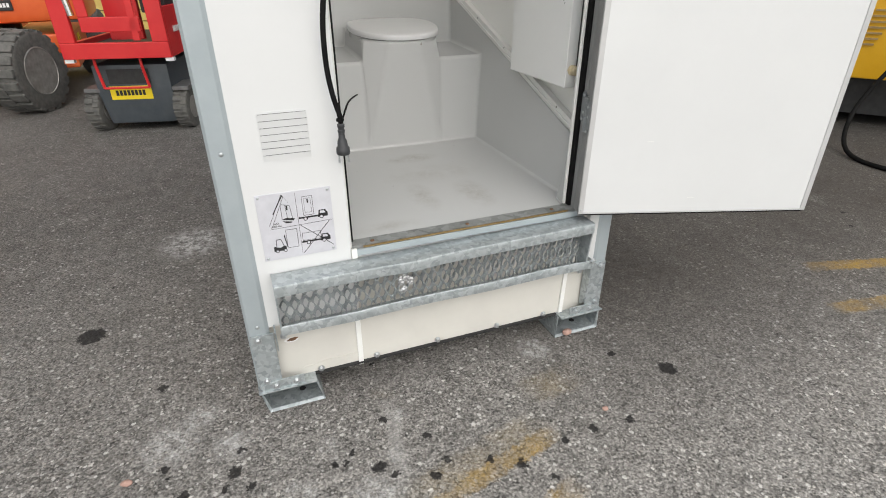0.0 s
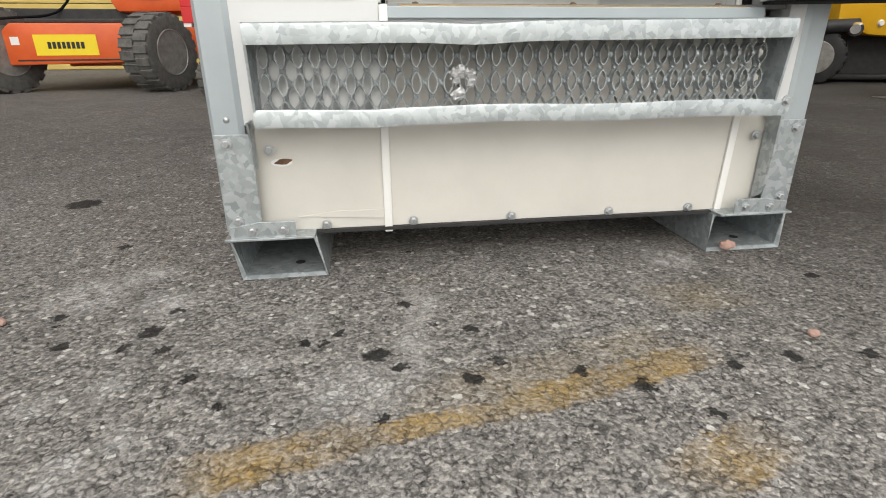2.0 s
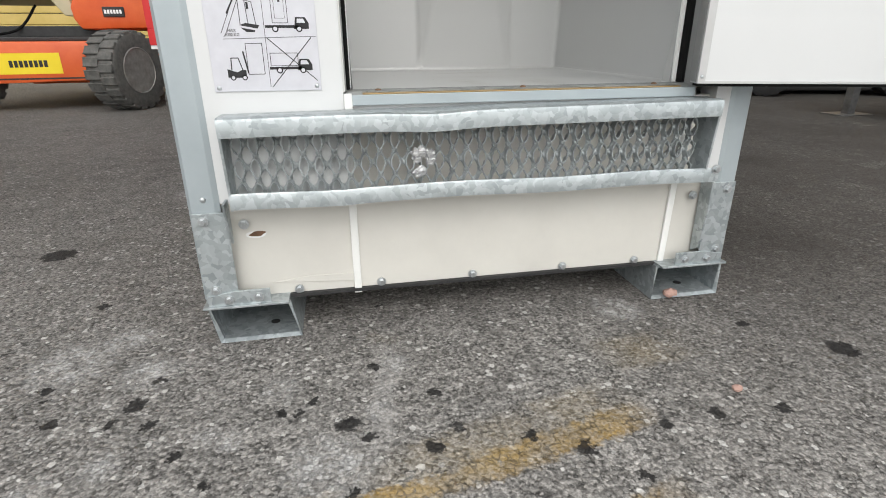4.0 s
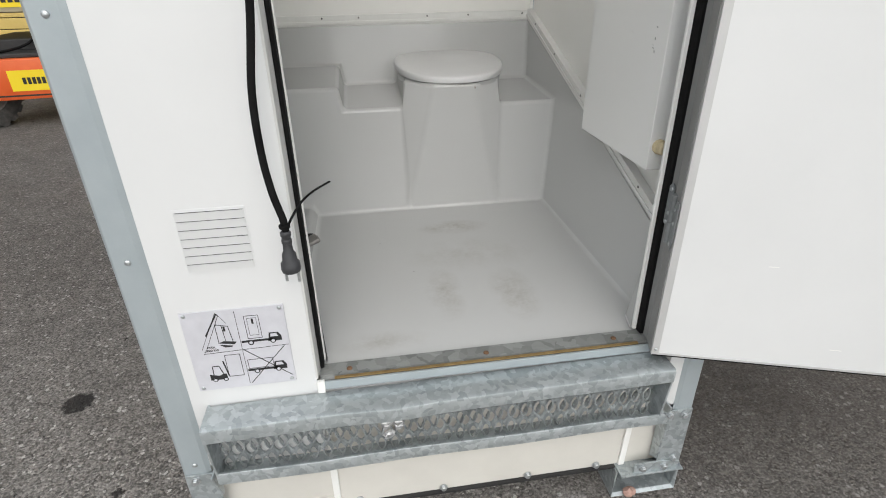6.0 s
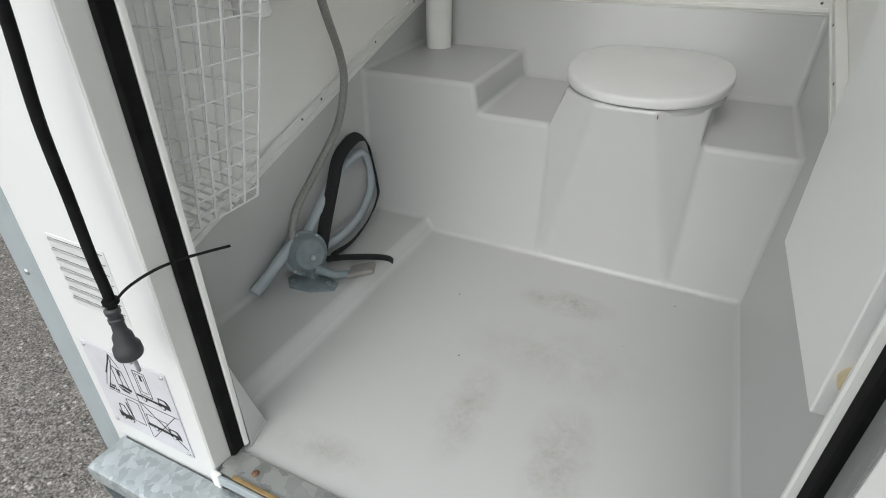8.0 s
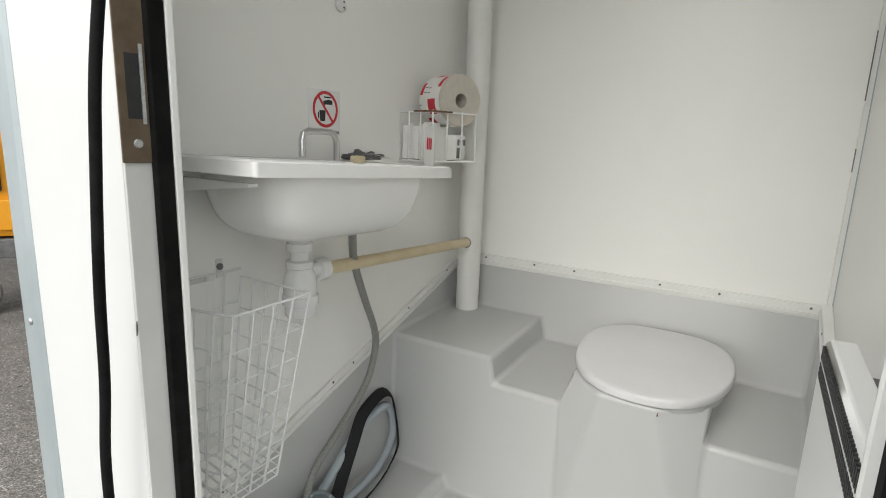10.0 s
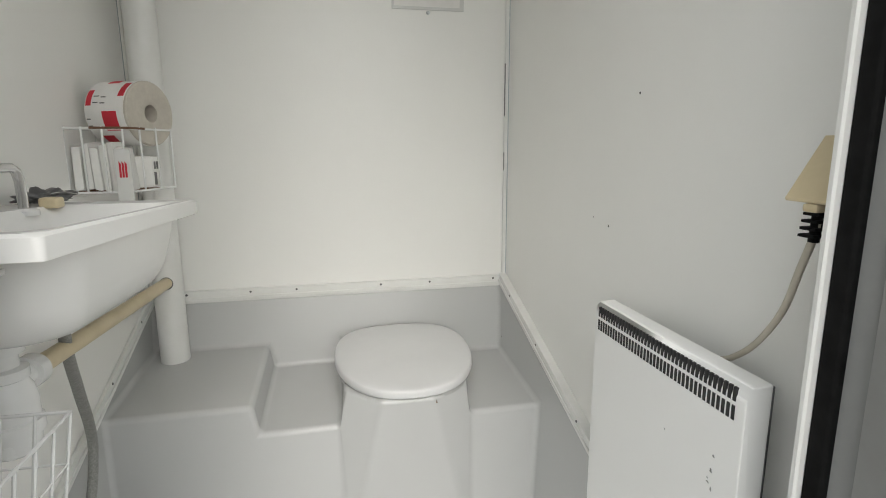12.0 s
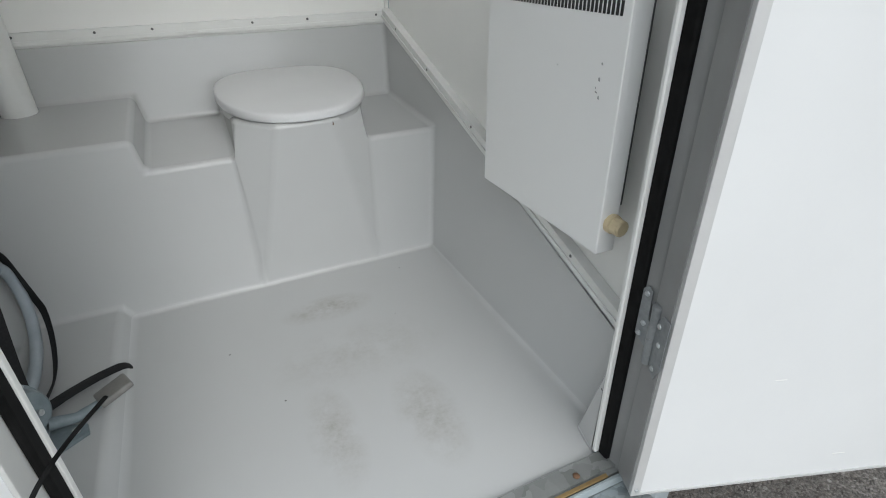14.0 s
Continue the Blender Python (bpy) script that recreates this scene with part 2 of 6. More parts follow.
def gelcoat():
    """Glossy grey gelcoat, faintly clouded, with boot scuffs and grit on the floor."""
    m = bpy.data.materials.new("grey_gelcoat")
    m.use_nodes = True
    t = m.node_tree
    p = t.nodes["Principled BSDF"]
    co = t.nodes.new("ShaderNodeTexCoord").outputs["Object"]
    cloud = node(t, "ShaderNodeTexNoise", Scale=2.5, Detail=2.0)
    smear = node(t, "ShaderNodeTexNoise", Scale=11.0, Detail=8.0, Roughness=0.75)
    grit = node(t, "ShaderNodeTexVoronoi", Scale=26.0)
    fine = node(t, "ShaderNodeTexNoise", Scale=90.0, Detail=5.0, Roughness=0.7)
    for n in (cloud, smear, grit, fine):
        t.links.new(co, n.inputs["Vector"])
    pos = t.nodes.new("ShaderNodeSeparateXYZ")
    t.links.new(co, pos.inputs[0])
    X, Y, Z = pos.outputs
    low = calc(t, "LESS_THAN", Z, 0.452)
    colour = blend(t, cloud.outputs["Fac"], (0.5, 0.504, 0.498), (0.53, 0.534, 0.528))
    dirt = None
    for x, y, rx, ry, k in ((0.64, 0.62, 0.11, 0.05, 1.0), (0.56, 0.27, 0.05, 0.13, 0.75), (0.72, 0.24, 0.06, 0.13, 0.75), (0.66, 0.45, 0.2, 0.1, 0.4), (0.4, 0.1, 0.12, 0.04, 0.5)):
        d = calc(t, "SQRT", calc(t, "ADD", calc(t, "POWER", calc(t, "DIVIDE", calc(t, "SUBTRACT", X, x), rx), 2.0), calc(t, "POWER", calc(t, "DIVIDE", calc(t, "SUBTRACT", Y, y), ry), 2.0)))
        q = calc(t, "MULTIPLY", calc(t, "SUBTRACT", 1.0, d, clamp=True), k)
        dirt = q if dirt is None else calc(t, "MAXIMUM", dirt, q)
    dirt = calc(t, "MULTIPLY", calc(t, "MULTIPLY", dirt, calc(t, "MULTIPLY_ADD", smear.outputs["Fac"], 4.5, -1.7, clamp=True)), low)
    dirt = calc(t, "MULTIPLY", dirt, calc(t, "MULTIPLY_ADD", fine.outputs["Fac"], 1.6, -0.05, clamp=True))
    colour = blend(t, calc(t, "MULTIPLY", dirt, 0.9, clamp=True), colour, (0.22, 0.195, 0.15))
    gc = t.nodes.new("ShaderNodeSeparateColor")
    t.links.new(grit.outputs["Color"], gc.inputs[0])
    k = calc(t, "MULTIPLY", calc(t, "GREATER_THAN", gc.outputs[0], 0.95), calc(t, "LESS_THAN", grit.outputs["Distance"], 0.055))
    colour = blend(t, calc(t, "MULTIPLY", k, 0.8), colour, (0.05, 0.045, 0.04))
    t.links.new(colour, p.inputs["Base Color"])
    t.links.new(calc(t, "ADD", calc(t, "MULTIPLY_ADD", cloud.outputs["Fac"], 0.05, 0.165), calc(t, "MULTIPLY", low, 0.1)), p.inputs["Roughness"])
    b = node(t, "ShaderNodeBump", Strength=0.04, Distance=0.002)
    t.links.new(smear.outputs["Fac"], b.inputs["Height"])
    t.links.new(b.outputs[0], p.inputs["Normal"])
    return m


WHITE = material("white_sheet", (0.63, 0.635, 0.635), (0.66, 0.665, 0.665), 0.35, size=3, rough_var=0.06)
WALL = material("cream_wall_panel", (0.855, 0.85, 0.82), (0.875, 0.87, 0.84), 0.34, size=3, bump=0.05, bump_size=200)
CREAM = material("cream_skirt_paint", (0.57, 0.553, 0.51), (0.63, 0.612, 0.565), 0.5, size=6, bump=0.05)
LINER = gelcoat()
TRIM = material("white_trim_plastic", (0.74, 0.74, 0.71), (0.79, 0.79, 0.77), 0.4, size=12)
ZINC = galvanised("galvanised_steel", (0.24, 0.27, 0.28), (0.56, 0.6, 0.612), spangle=95.0)
ZINC_DULL = material("dull_zinc_post", (0.35, 0.395, 0.415), (0.41, 0.455, 0.475), 0.45, metal=0.3, size=7, bump=0.06, bump_size=60)
SILL_ZINC = galvanised("grimy_sill_zinc", (0.13, 0.135, 0.13), (0.36, 0.37, 0.36), metal=0.35, rough=0.5)
ZINC_DIRTY = galvanised("weathered_zinc", (0.2, 0.22, 0.22), (0.5, 0.53, 0.54), metal=0.4, rough=0.5)
BLACK = material("black_rubber", (0.005, 0.005, 0.005), (0.012, 0.012, 0.012), 0.7, size=40, specular=0.08)
JAMB = material("grey_aluminium_paint", (0.24, 0.24, 0.237), (0.285, 0.285, 0.28), 0.42, size=10, metal=0.1)
JAMB_PALE = material("pale_grey_jamb", (0.52, 0.52, 0.5), (0.58, 0.58, 0.56), 0.45, size=8)
EDGE = material("light_aluminium_edge", (0.48, 0.48, 0.475), (0.54, 0.54, 0.535), 0.38, metal=0.2)
PLASTIC = material("white_plastic", (0.78, 0.78, 0.77), (0.82, 0.82, 0.81), 0.25, size=10)
ENAMEL = material("white_heater_enamel", (0.84, 0.84, 0.825), (0.85, 0.85, 0.835), 0.32, size=2, rough_var=0.02, detail=2.0)
HINGE = material("zinc_hinge", (0.2, 0.215, 0.225), (0.32, 0.335, 0.34), 0.4, metal=0.5, size=60)
BASIN = material("white_basin_plastic", (0.84, 0.835, 0.815), (0.86, 0.855, 0.835), 0.22, size=6)
LID = material("white_lid_plastic", (0.64, 0.64, 0.64), (0.68, 0.68, 0.68), 0.42, size=6, bump=0.04, bump_size=15)
BEIGE = material("beige_plastic", (0.58, 0.48, 0.3), (0.66, 0.56, 0.37), 0.4, size=20)
BROWN = material("bronze_strike", (0.12, 0.085, 0.055), (0.17, 0.13, 0.09), 0.45, metal=0.5, size=40)
CHROME = material("chrome", (0.62, 0.62, 0.62), (0.7, 0.7, 0.7), 0.18, metal=1.0, size=30)
STEEL = material("zinc_plated_bolt", (0.42, 0.44, 0.45), (0.6, 0.62, 0.63), 0.35, metal=0.8, size=200)
BRASS = material("tarnished_brass", (0.3, 0.2, 0.09), (0.42, 0.3, 0.14), 0.4, metal=0.7, size=60)
PUMP = material("grey_blue_cast_paint", (0.16, 0.195, 0.21), (0.22, 0.26, 0.275), 0.4, size=60, bump=0.15, bump_size=300)
TUBE = material("blue_grey_tube", (0.34, 0.39, 0.42), (0.42, 0.46, 0.49), 0.4, size=20)
HOSE = material("braided_hose", (0.2, 0.2, 0.19), (0.34, 0.34, 0.32), 0.45, metal=0.3, size=320, bump=0.6, bump_size=420)
INK = material("black_print", (0.012, 0.012, 0.014), (0.02, 0.02, 0.02), 0.6)
PLATE = material("brushed_plate", (0.56, 0.56, 0.6), (0.62, 0.62, 0.66), 0.4, metal=0.15, size=30)
PAPER = material("paper", (0.78, 0.77, 0.74), (0.83, 0.82, 0.8), 0.85, size=30, bump=0.2)
KRAFT = material("grey_cardboard", (0.5, 0.46, 0.4), (0.57, 0.53, 0.46), 0.9, size=60)
RED_INK = material("red_print", (0.55, 0.02, 0.04), (0.6, 0.03, 0.05), 0.6)
SIGN_RED = material("sign_red", (0.5, 0.01, 0.02), (0.55, 0.02, 0.03), 0.4)
ORANGE = material("orange_machine_paint", (0.62, 0.09, 0.018), (0.7, 0.13, 0.03), 0.4, size=5, bump=0.05)
RED = material("red_machine_paint", (0.55, 0.015, 0.02), (0.62, 0.03, 0.03), 0.38, size=6)
SLATE = material("slate_machine_paint", (0.045, 0.055, 0.065), (0.07, 0.08, 0.09), 0.45, size=8)
YELLOW = material("yellow_machine_paint", (0.68, 0.36, 0.01), (0.75, 0.42, 0.02), 0.42, size=5)
AMBER = material("amber_machine_paint", (0.75, 0.3, 0.005), (0.8, 0.36, 0.012), 0.42, size=5)
BLUE = material("blue_machine_paint", (0.01, 0.18, 0.45), (0.02, 0.22, 0.52), 0.42, size=5)
DARK = material("dark_iron", (0.012, 0.012, 0.013), (0.03, 0.03, 0.03), 0.6, size=20)
GREY_IRON = material("grey_iron", (0.1, 0.1, 0.1), (0.18, 0.18, 0.18), 0.5, metal=0.3, size=20)
TYRE = material("grey_tyre_rubber", (0.07, 0.07, 0.066), (0.14, 0.135, 0.125), 0.85, size=20, bump=0.4, bump_size=90)
RIM = material("dirty_rim", (0.2, 0.19, 0.18), (0.34, 0.33, 0.31), 0.5, metal=0.3, size=15)
LABEL_YELLOW = material("yellow_label", (0.8, 0.6, 0.01), (0.83, 0.64, 0.02), 0.45)
BUFF = material("buff_machine_paint", (0.45, 0.4, 0.26), (0.52, 0.46, 0.31), 0.5, size=5)
BOARD = material("yellow_boarding", (0.5, 0.36, 0.1), (0.6, 0.45, 0.15), 0.7, size=3, bump=0.2, bump_size=40)
MIRROR = material("mirror_silver", (0.82, 0.82, 0.8), (0.84, 0.84, 0.82), 0.04, metal=1.0, rough_var=0.01)
BRICK = material("brick_crumb", (0.36, 0.22, 0.18), (0.44, 0.29, 0.24), 0.9, size=80)
RUST = material("rust", (0.1, 0.055, 0.03), (0.2, 0.11, 0.06), 0.85, size=60, bump=0.4)
FOIL = material("crumpled_foil", (0.2, 0.2, 0.21), (0.75, 0.75, 0.75), 0.4, metal=0.5, size=110)
SLEEVE = material("plastic_sleeve", (0.66, 0.66, 0.64), (0.72, 0.72, 0.7), 0.12, size=6)
NOTE = material("yellowed_note", (0.66, 0.6, 0.4), (0.72, 0.66, 0.46), 0.3, size=6)


# ---------------------------------------------------------------- shape helpers
def thing(name, at, label, category, group="", kind=""):
    e = new(name)
    e.location, e.empty_display_size = at, 0.05
    return tagged(e, label, category, group, kind)


def base_of(parent):
    p, off = parent, Vector()
    while p is not None:
        off += p.location
        p = p.parent
    return off


def link(name, mesh, parent=None, label="", at=None, rot=None):
    ob = new(name, mesh)
    if parent is not None:
        ob.parent = parent
        root = parent
        while root.parent is not None:
            root = root.parent
        ob.matrix_parent_inverse = Matrix.Translation(-Vector(root.location)) if parent is root else Matrix.Identity(4)
    if at is not None:
        ob.location = at
    if rot is not None:
        ob.rotation_euler = rot
    return tagged(ob, label) if label else ob


def part(name, bm, mat, parent=None, label="", smooth=False, at=None, rot=None):
    me = bpy.data.meshes.new(name)
    bmesh.ops.recalc_face_normals(bm, faces=bm.faces)
    bm.to_mesh(me)
    bm.free()
    for m in mat if isinstance(mat, (list, tuple)) else (mat,):
        me.materials.append(m)
    if smooth:
        for f in me.polygons:
            f.use_smooth = True
        if smooth == True:
            me.set_sharp_from_angle(angle=radians(38))
    ob = link(name, me, parent, label, at, rot)
    if smooth == "crisp":
        ob.modifiers.new("flat_faces", "WEIGHTED_NORMAL").weight = 100
    return ob


def soften(bm, edges, width, segments=2):
    if width:
        bmesh.ops.bevel(bm, geom=list(edges), offset=width, segments=segments, profile=0.6, affect="EDGES", clamp_overlap=True)


def box(x0, y0, z0, x1, y1, z1, bevel=0.0, bm=None, turn=None, segments=2):
    own = bmesh.new()
    bmesh.ops.create_cube(own, size=1.0)
    for v in own.verts:
        v.co = Vector(((x0, x1)[v.co.x > 0], (y0, y1)[v.co.y > 0], (z0, z1)[v.co.z > 0]))
    soften(own, own.edges, bevel, segments)
    if turn is not None:
        bmesh.ops.transform(own, matrix=turn, verts=own.verts)
    return own if bm is None else join(bm, own)


def join(bm, other, index=0):
    offset = [bm.verts.new(v.co) for v in other.verts]
    other.verts.index_update()
    for f in other.faces:
        try:
            n = bm.faces.new([offset[v.index] for v in f.verts])
            n.material_index = index or f.material_index
        except ValueError:
            pass
    other.free()
    return bm


def prism(outline, z0, z1, bevel=0.0, bm=None):
    """A plan outline pulled up from z0 to z1."""
    own = bmesh.new()
    low = [own.verts.new((x, y, z0)) for x, y in outline]
    top = [own.verts.new((x, y, z1)) for x, y in outline]
    own.faces.new(low)
    own.faces.new(top)
    for i in range(len(low)):
        j = (i + 1) % len(low)
        own.faces.new((low[i], low[j], top[j], top[i]))
    soften(own, own.edges, bevel)
    return own if bm is None else join(bm, own)


def slab(outline, a, b, axis="y", bevel=0.0, bm=None):
    """An outline in x, z (axis y) or y, z (axis x), pulled from a to b along the axis."""
    own = bmesh.new()
    place = (lambda u, w, d: (u, d, w)) if axis == "y" else (lambda u, w, d: (d, u, w))
    low = [own.verts.new(place(u, w, a)) for u, w in outline]
    top = [own.verts.new(place(u, w, b)) for u, w in outline]
    own.faces.new(low)
    own.faces.new(top)
    for i in range(len(low)):
        j = (i + 1) % len(low)
        own.faces.new((low[i], low[j], top[j], top[i]))
    bmesh.ops.recalc_face_normals(own, faces=own.faces)
    soften(own, own.edges, bevel)
    return own if bm is None else join(bm, own)


def tube(points, radius, sides=12, bm=None, flat=None, caps=True, smooth_steps=0):
    """A round (or flat: half width, half thickness) rope along points."""
    pts = [Vector(p) for p in points]
    if smooth_steps:
        fine = []
        for i in range(len(pts) - 1):
            p0, p1, p2, p3 = pts[max(i - 1, 0)], pts[i], pts[i + 1], pts[min(i + 2, len(pts) - 1)]
            for s in range(smooth_steps):
                u = s / smooth_steps
                fine.append(0.5 * (2 * p1 + (p2 - p0) * u + (2 * p0 - 5 * p1 + 4 * p2 - p3) * u * u + (3 * p1 - p0 - 3 * p2 + p3) * u**3))
        pts = fine + [pts[-1]]
    own = bmesh.new()
    rings, side = [], None
    for i, p in enumerate(pts):
        d = (pts[min(i + 1, len(pts) - 1)] - pts[max(i - 1, 0)]).normalized()
        if side is None:
            side = d.cross(Vector((0.3, 0.2, 1) if abs(d.z) < 0.9 else (1, 0.1, 0))).normalized()
        side = (side - d * side.dot(d)).normalized()
        up = d.cross(side)
        r = radius[i] if isinstance(radius, (list, tuple)) else radius
        a, b = flat if flat else (r, r)
        rings.append([own.verts.new(p + side * (a * math.cos(k * math.tau / sides)) + up * (b * math.sin(k * math.tau / sides))) for k in range(sides)])
    for q, w in zip(rings, rings[1:]):
        for k in range(sides):
            own.faces.new((q[k], q[(k + 1) % sides], w[(k + 1) % sides], w[k]))
    if caps:
        own.faces.new(rings[0][::-1])
        own.faces.new(rings[-1])
    return own if bm is None else join(bm, own)


def lathe(profile, at=(0, 0, 0), axis=(0, 0, 1), sides=24, bm=None):
    """A profile of (radius, height) turned about an axis."""
    own = bmesh.new()
    rings = []
    for r, h in profile:
        rings.append([own.verts.new((r * math.cos(k * math.tau / sides), r * math.sin(k * math.tau / sides), h)) for k in range(sides)])
    for q, w in zip(rings, rings[1:]):
        for k in range(sides):
            own.faces.new((q[k], q[(k + 1) % sides], w[(k + 1) % sides], w[k]))
    own.faces.new(rings[0][::-1])
    own.faces.new(rings[-1])
    turn = Vector((0, 0, 1)).rotation_difference(Vector(axis)).to_matrix().to_4x4()
    bmesh.ops.transform(own, matrix=Matrix.Translation(at) @ turn, verts=own.verts)
    return own if bm is None else join(bm, own)


def round_rect(x0, x1, y0, y1, r, z, n=5):
    out = []
    for cx, cy, a in ((x1 - r, y1 - r, 0), (x0 + r, y1 - r, 90), (x0 + r, y0 + r, 180), (x1 - r, y0 + r, 270)):
        for k in range(n + 1):
            b = radians(a + 90 * k / n)
            out.append((cx + r * math.cos(b), cy + r * math.sin(b), z))
    return out


def loft(rings, close=True, bm=None):
    own = bmesh.new()
    rows = [[own.verts.new(p) for p in ring] for ring in rings]
    n = len(rows[0])
    for q, w in zip(rows, rows[1:]):
        for k in range(n):
            own.faces.new((q[k], q[(k + 1) % n], w[(k + 1) % n], w[k]))
    if close:
        own.faces.new(rows[0][::-1])
        own.faces.new(rows[-1])
    return own if bm is None else join(bm, own)


def bolt_mesh(name, r, h, washer=1.5):
    bm = lathe([(r * washer, 0), (r * washer, h * 0.25)], sides=14)
    lathe([(r, h * 0.2), (r, h * 0.9), (r * 0.85, h)], sides=6, bm=bm)
    me = bpy.data.meshes.new(name)
    bmesh.ops.recalc_face_normals(bm, faces=bm.faces)
    bm.to_mesh(me)
    bm.free()
    me.materials.append(STEEL)
    return me


def dome_mesh(name, r, h, mat):
    bm = lathe([(r, 0), (r, h * 0.3), (r * 0.8, h * 0.75), (r * 0.35, h)], sides=14)
    me = bpy.data.meshes.new(name)
    bmesh.ops.recalc_face_normals(bm, faces=bm.faces)
    bm.to_mesh(me)
    bm.free()
    me.materials.append(mat)
    for f in me.polygons:
        f.use_smooth = True
    return me


BOLT = bolt_mesh("bolt", 0.0062, 0.008)
SCREW = dome_mesh("screw", 0.005, 0.003, STEEL)
PIN = dome_mesh("pin", 0.003, 0.0015, GREY_IRON)
FRONT = (radians(90), 0, 0)


def text(name, words, size, at, rot, mat, parent, label=""):
    cu = bpy.data.curves.new(name, "FONT")
    cu.body, cu.size, cu.extrude = words, size, 0.0003
    cu.align_x, cu.align_y = "CENTER", "CENTER"
    tmp = bpy.data.objects.new(name, cu)
    me = bpy.data.meshes.new_from_object(tmp)
    bpy.data.objects.remove(tmp)
    me.materials.append(mat)
    return link(name, me, parent, label, at, rot)

# ---------------------------------------------------------------- ground
SPOTS = [(-0.5, 0.555, 0.045), (0.297, -0.143, 0.012), (0.386, -0.238, 0.013), (0.407, -0.327, 0.01), (0.365, -0.358, 0.014), (0.245, -0.287, 0.018), (0.145, -0.242, 0.01), (0.171, -0.245, 0.009),
         (0.193, -0.218, 0.008), (0.505, -0.363, 0.013), (0.709, -0.381, 0.012), (0.572, -0.406, 0.014), (0.801, -0.373, 0.014), (0.912, -0.385, 0.014), (-0.082, -0.177, 0.018), (-0.064, -0.111, 0.012),
         (-0.24, -0.107, 0.012), (-0.194, -0.2, 0.013), (-0.105, -0.218, 0.01), (0.006, -0.308, 0.01), (0.059, -0.368, 0.01), (0.25, -0.424, 0.009), (0.276, -0.321, 0.01), (0.627, -0.469, 0.009), (1.032, -0.14, 0.013), (-0.266, 0.204, 0.014), (1.148, -0.257, 0.028)]
CHALKS = [(-0.085, -0.084, 0.035), (-0.156, -0.337, 0.017), (-0.036, -0.408, 0.016), (-0.075, -0.455, 0.02), (0.08, -0.29, 0.015), (0.041, -0.274, 0.014), (0.291, -0.264, 0.016), (0.331, -0.427, 0.018),
          (0.139, -0.178, 0.02), (-0.16, 0.046, 0.03), (0.82, -0.032, 0.035), (-0.086, -0.313, 0.02), (0.223, -0.365, 0.045), (0.334, -0.148, 0.02), (-0.23, -0.03, 0.05), (-0.2, 1.15, 0.1)]
OCHRE = (0.44, 0.27, 0.05)
FAINT = (0.36, 0.27, 0.13)
PAINT = [(0.03, -0.485, 0.24, -0.44, 0.036, 0.95, OCHRE), (0.2, -0.452, 0.42, -0.418, 0.02, 1.0, OCHRE), (0.38, -0.424, 0.71, -0.345, 0.03, 0.9, OCHRE), (0.25, -0.42, 0.72, -0.3, 0.06, 0.4, FAINT),
         (0.52, -0.57, 0.68, -0.5, 0.04, 0.75, OCHRE), (0.68, -0.2, 0.9, -0.17, 0.06, 0.45, FAINT), (0.3, -0.07, 0.33, -0.03, 0.04, 0.4, FAINT), (2.08, 0.02, 2.6, -0.12, 0.04, 0.9, OCHRE),
         (1.9, -0.22, 2.5, -0.33, 0.04, 0.9, OCHRE), (0.325, -0.06, 0.285, -0.4, 0.022, 0.6, (0.5, 0.48, 0.46))]
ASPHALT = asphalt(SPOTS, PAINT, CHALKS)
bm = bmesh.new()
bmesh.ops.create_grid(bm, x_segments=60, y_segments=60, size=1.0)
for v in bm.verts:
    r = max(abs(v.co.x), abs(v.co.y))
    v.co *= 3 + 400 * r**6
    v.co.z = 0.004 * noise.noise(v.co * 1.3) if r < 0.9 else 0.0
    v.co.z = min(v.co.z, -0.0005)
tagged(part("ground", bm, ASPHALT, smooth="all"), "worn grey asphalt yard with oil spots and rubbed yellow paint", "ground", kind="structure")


# ---------------------------------------------------------------- the cabin
cabin = thing("toilet_cabin", (0.53, 0.6, 0), "white portable site toilet cabin on galvanised skids, door open", "toilet cabin")
TOP, SILL = 2.34, 0.452


def skid(x0, x1, lean):
    """An open rectangular steel tube under the cabin, slightly skewed."""
    z, w = 0.076, 0.005
    outer = [(x0 + lean, 0.0), (x1 + lean, 0.0), (x1, z), (x0, z)]
    inner = [(x0 + lean + w, w), (x1 + lean - w, w), (x1 - w, z - w), (x0 + w, z - w)]
    bm = bmesh.new()
    rows = []
    for y in (0.0, 0.35, 0.8, 1.2):
        rows.append(([bm.verts.new((u, y - 0.008 * (w2 < 0.01), w2)) for u, w2 in outer], [bm.verts.new((u, y, w2)) for u, w2 in inner]))
    for (o0, i0), (o1, i1) in zip(rows, rows[1:]):
        for k in range(4):
            j = (k + 1) % 4
            bm.faces.new((o0[k], o0[j], o1[j], o1[k]))
            bm.faces.new((i0[k], i1[k], i1[j], i0[j]))
    for o, i in (rows[0], rows[-1]):
        for k in range(4):
            j = (k + 1) % 4
            bm.faces.new((o[k], i[k], i[j], o[j]))
    sk = part("skid", bm, ZINC, cabin, "open galvanised steel box skid")
    part("hole", lathe([(0.009, 0), (0.009, 0.0006)], at=((x0 + x1) / 2 + lean + 0.02, 0.05, w + 0.0003), sides=16), DARK, sk)
    return sk


skid(0.0, 0.15, 0.016)
skid(0.916, 1.076, -0.006)

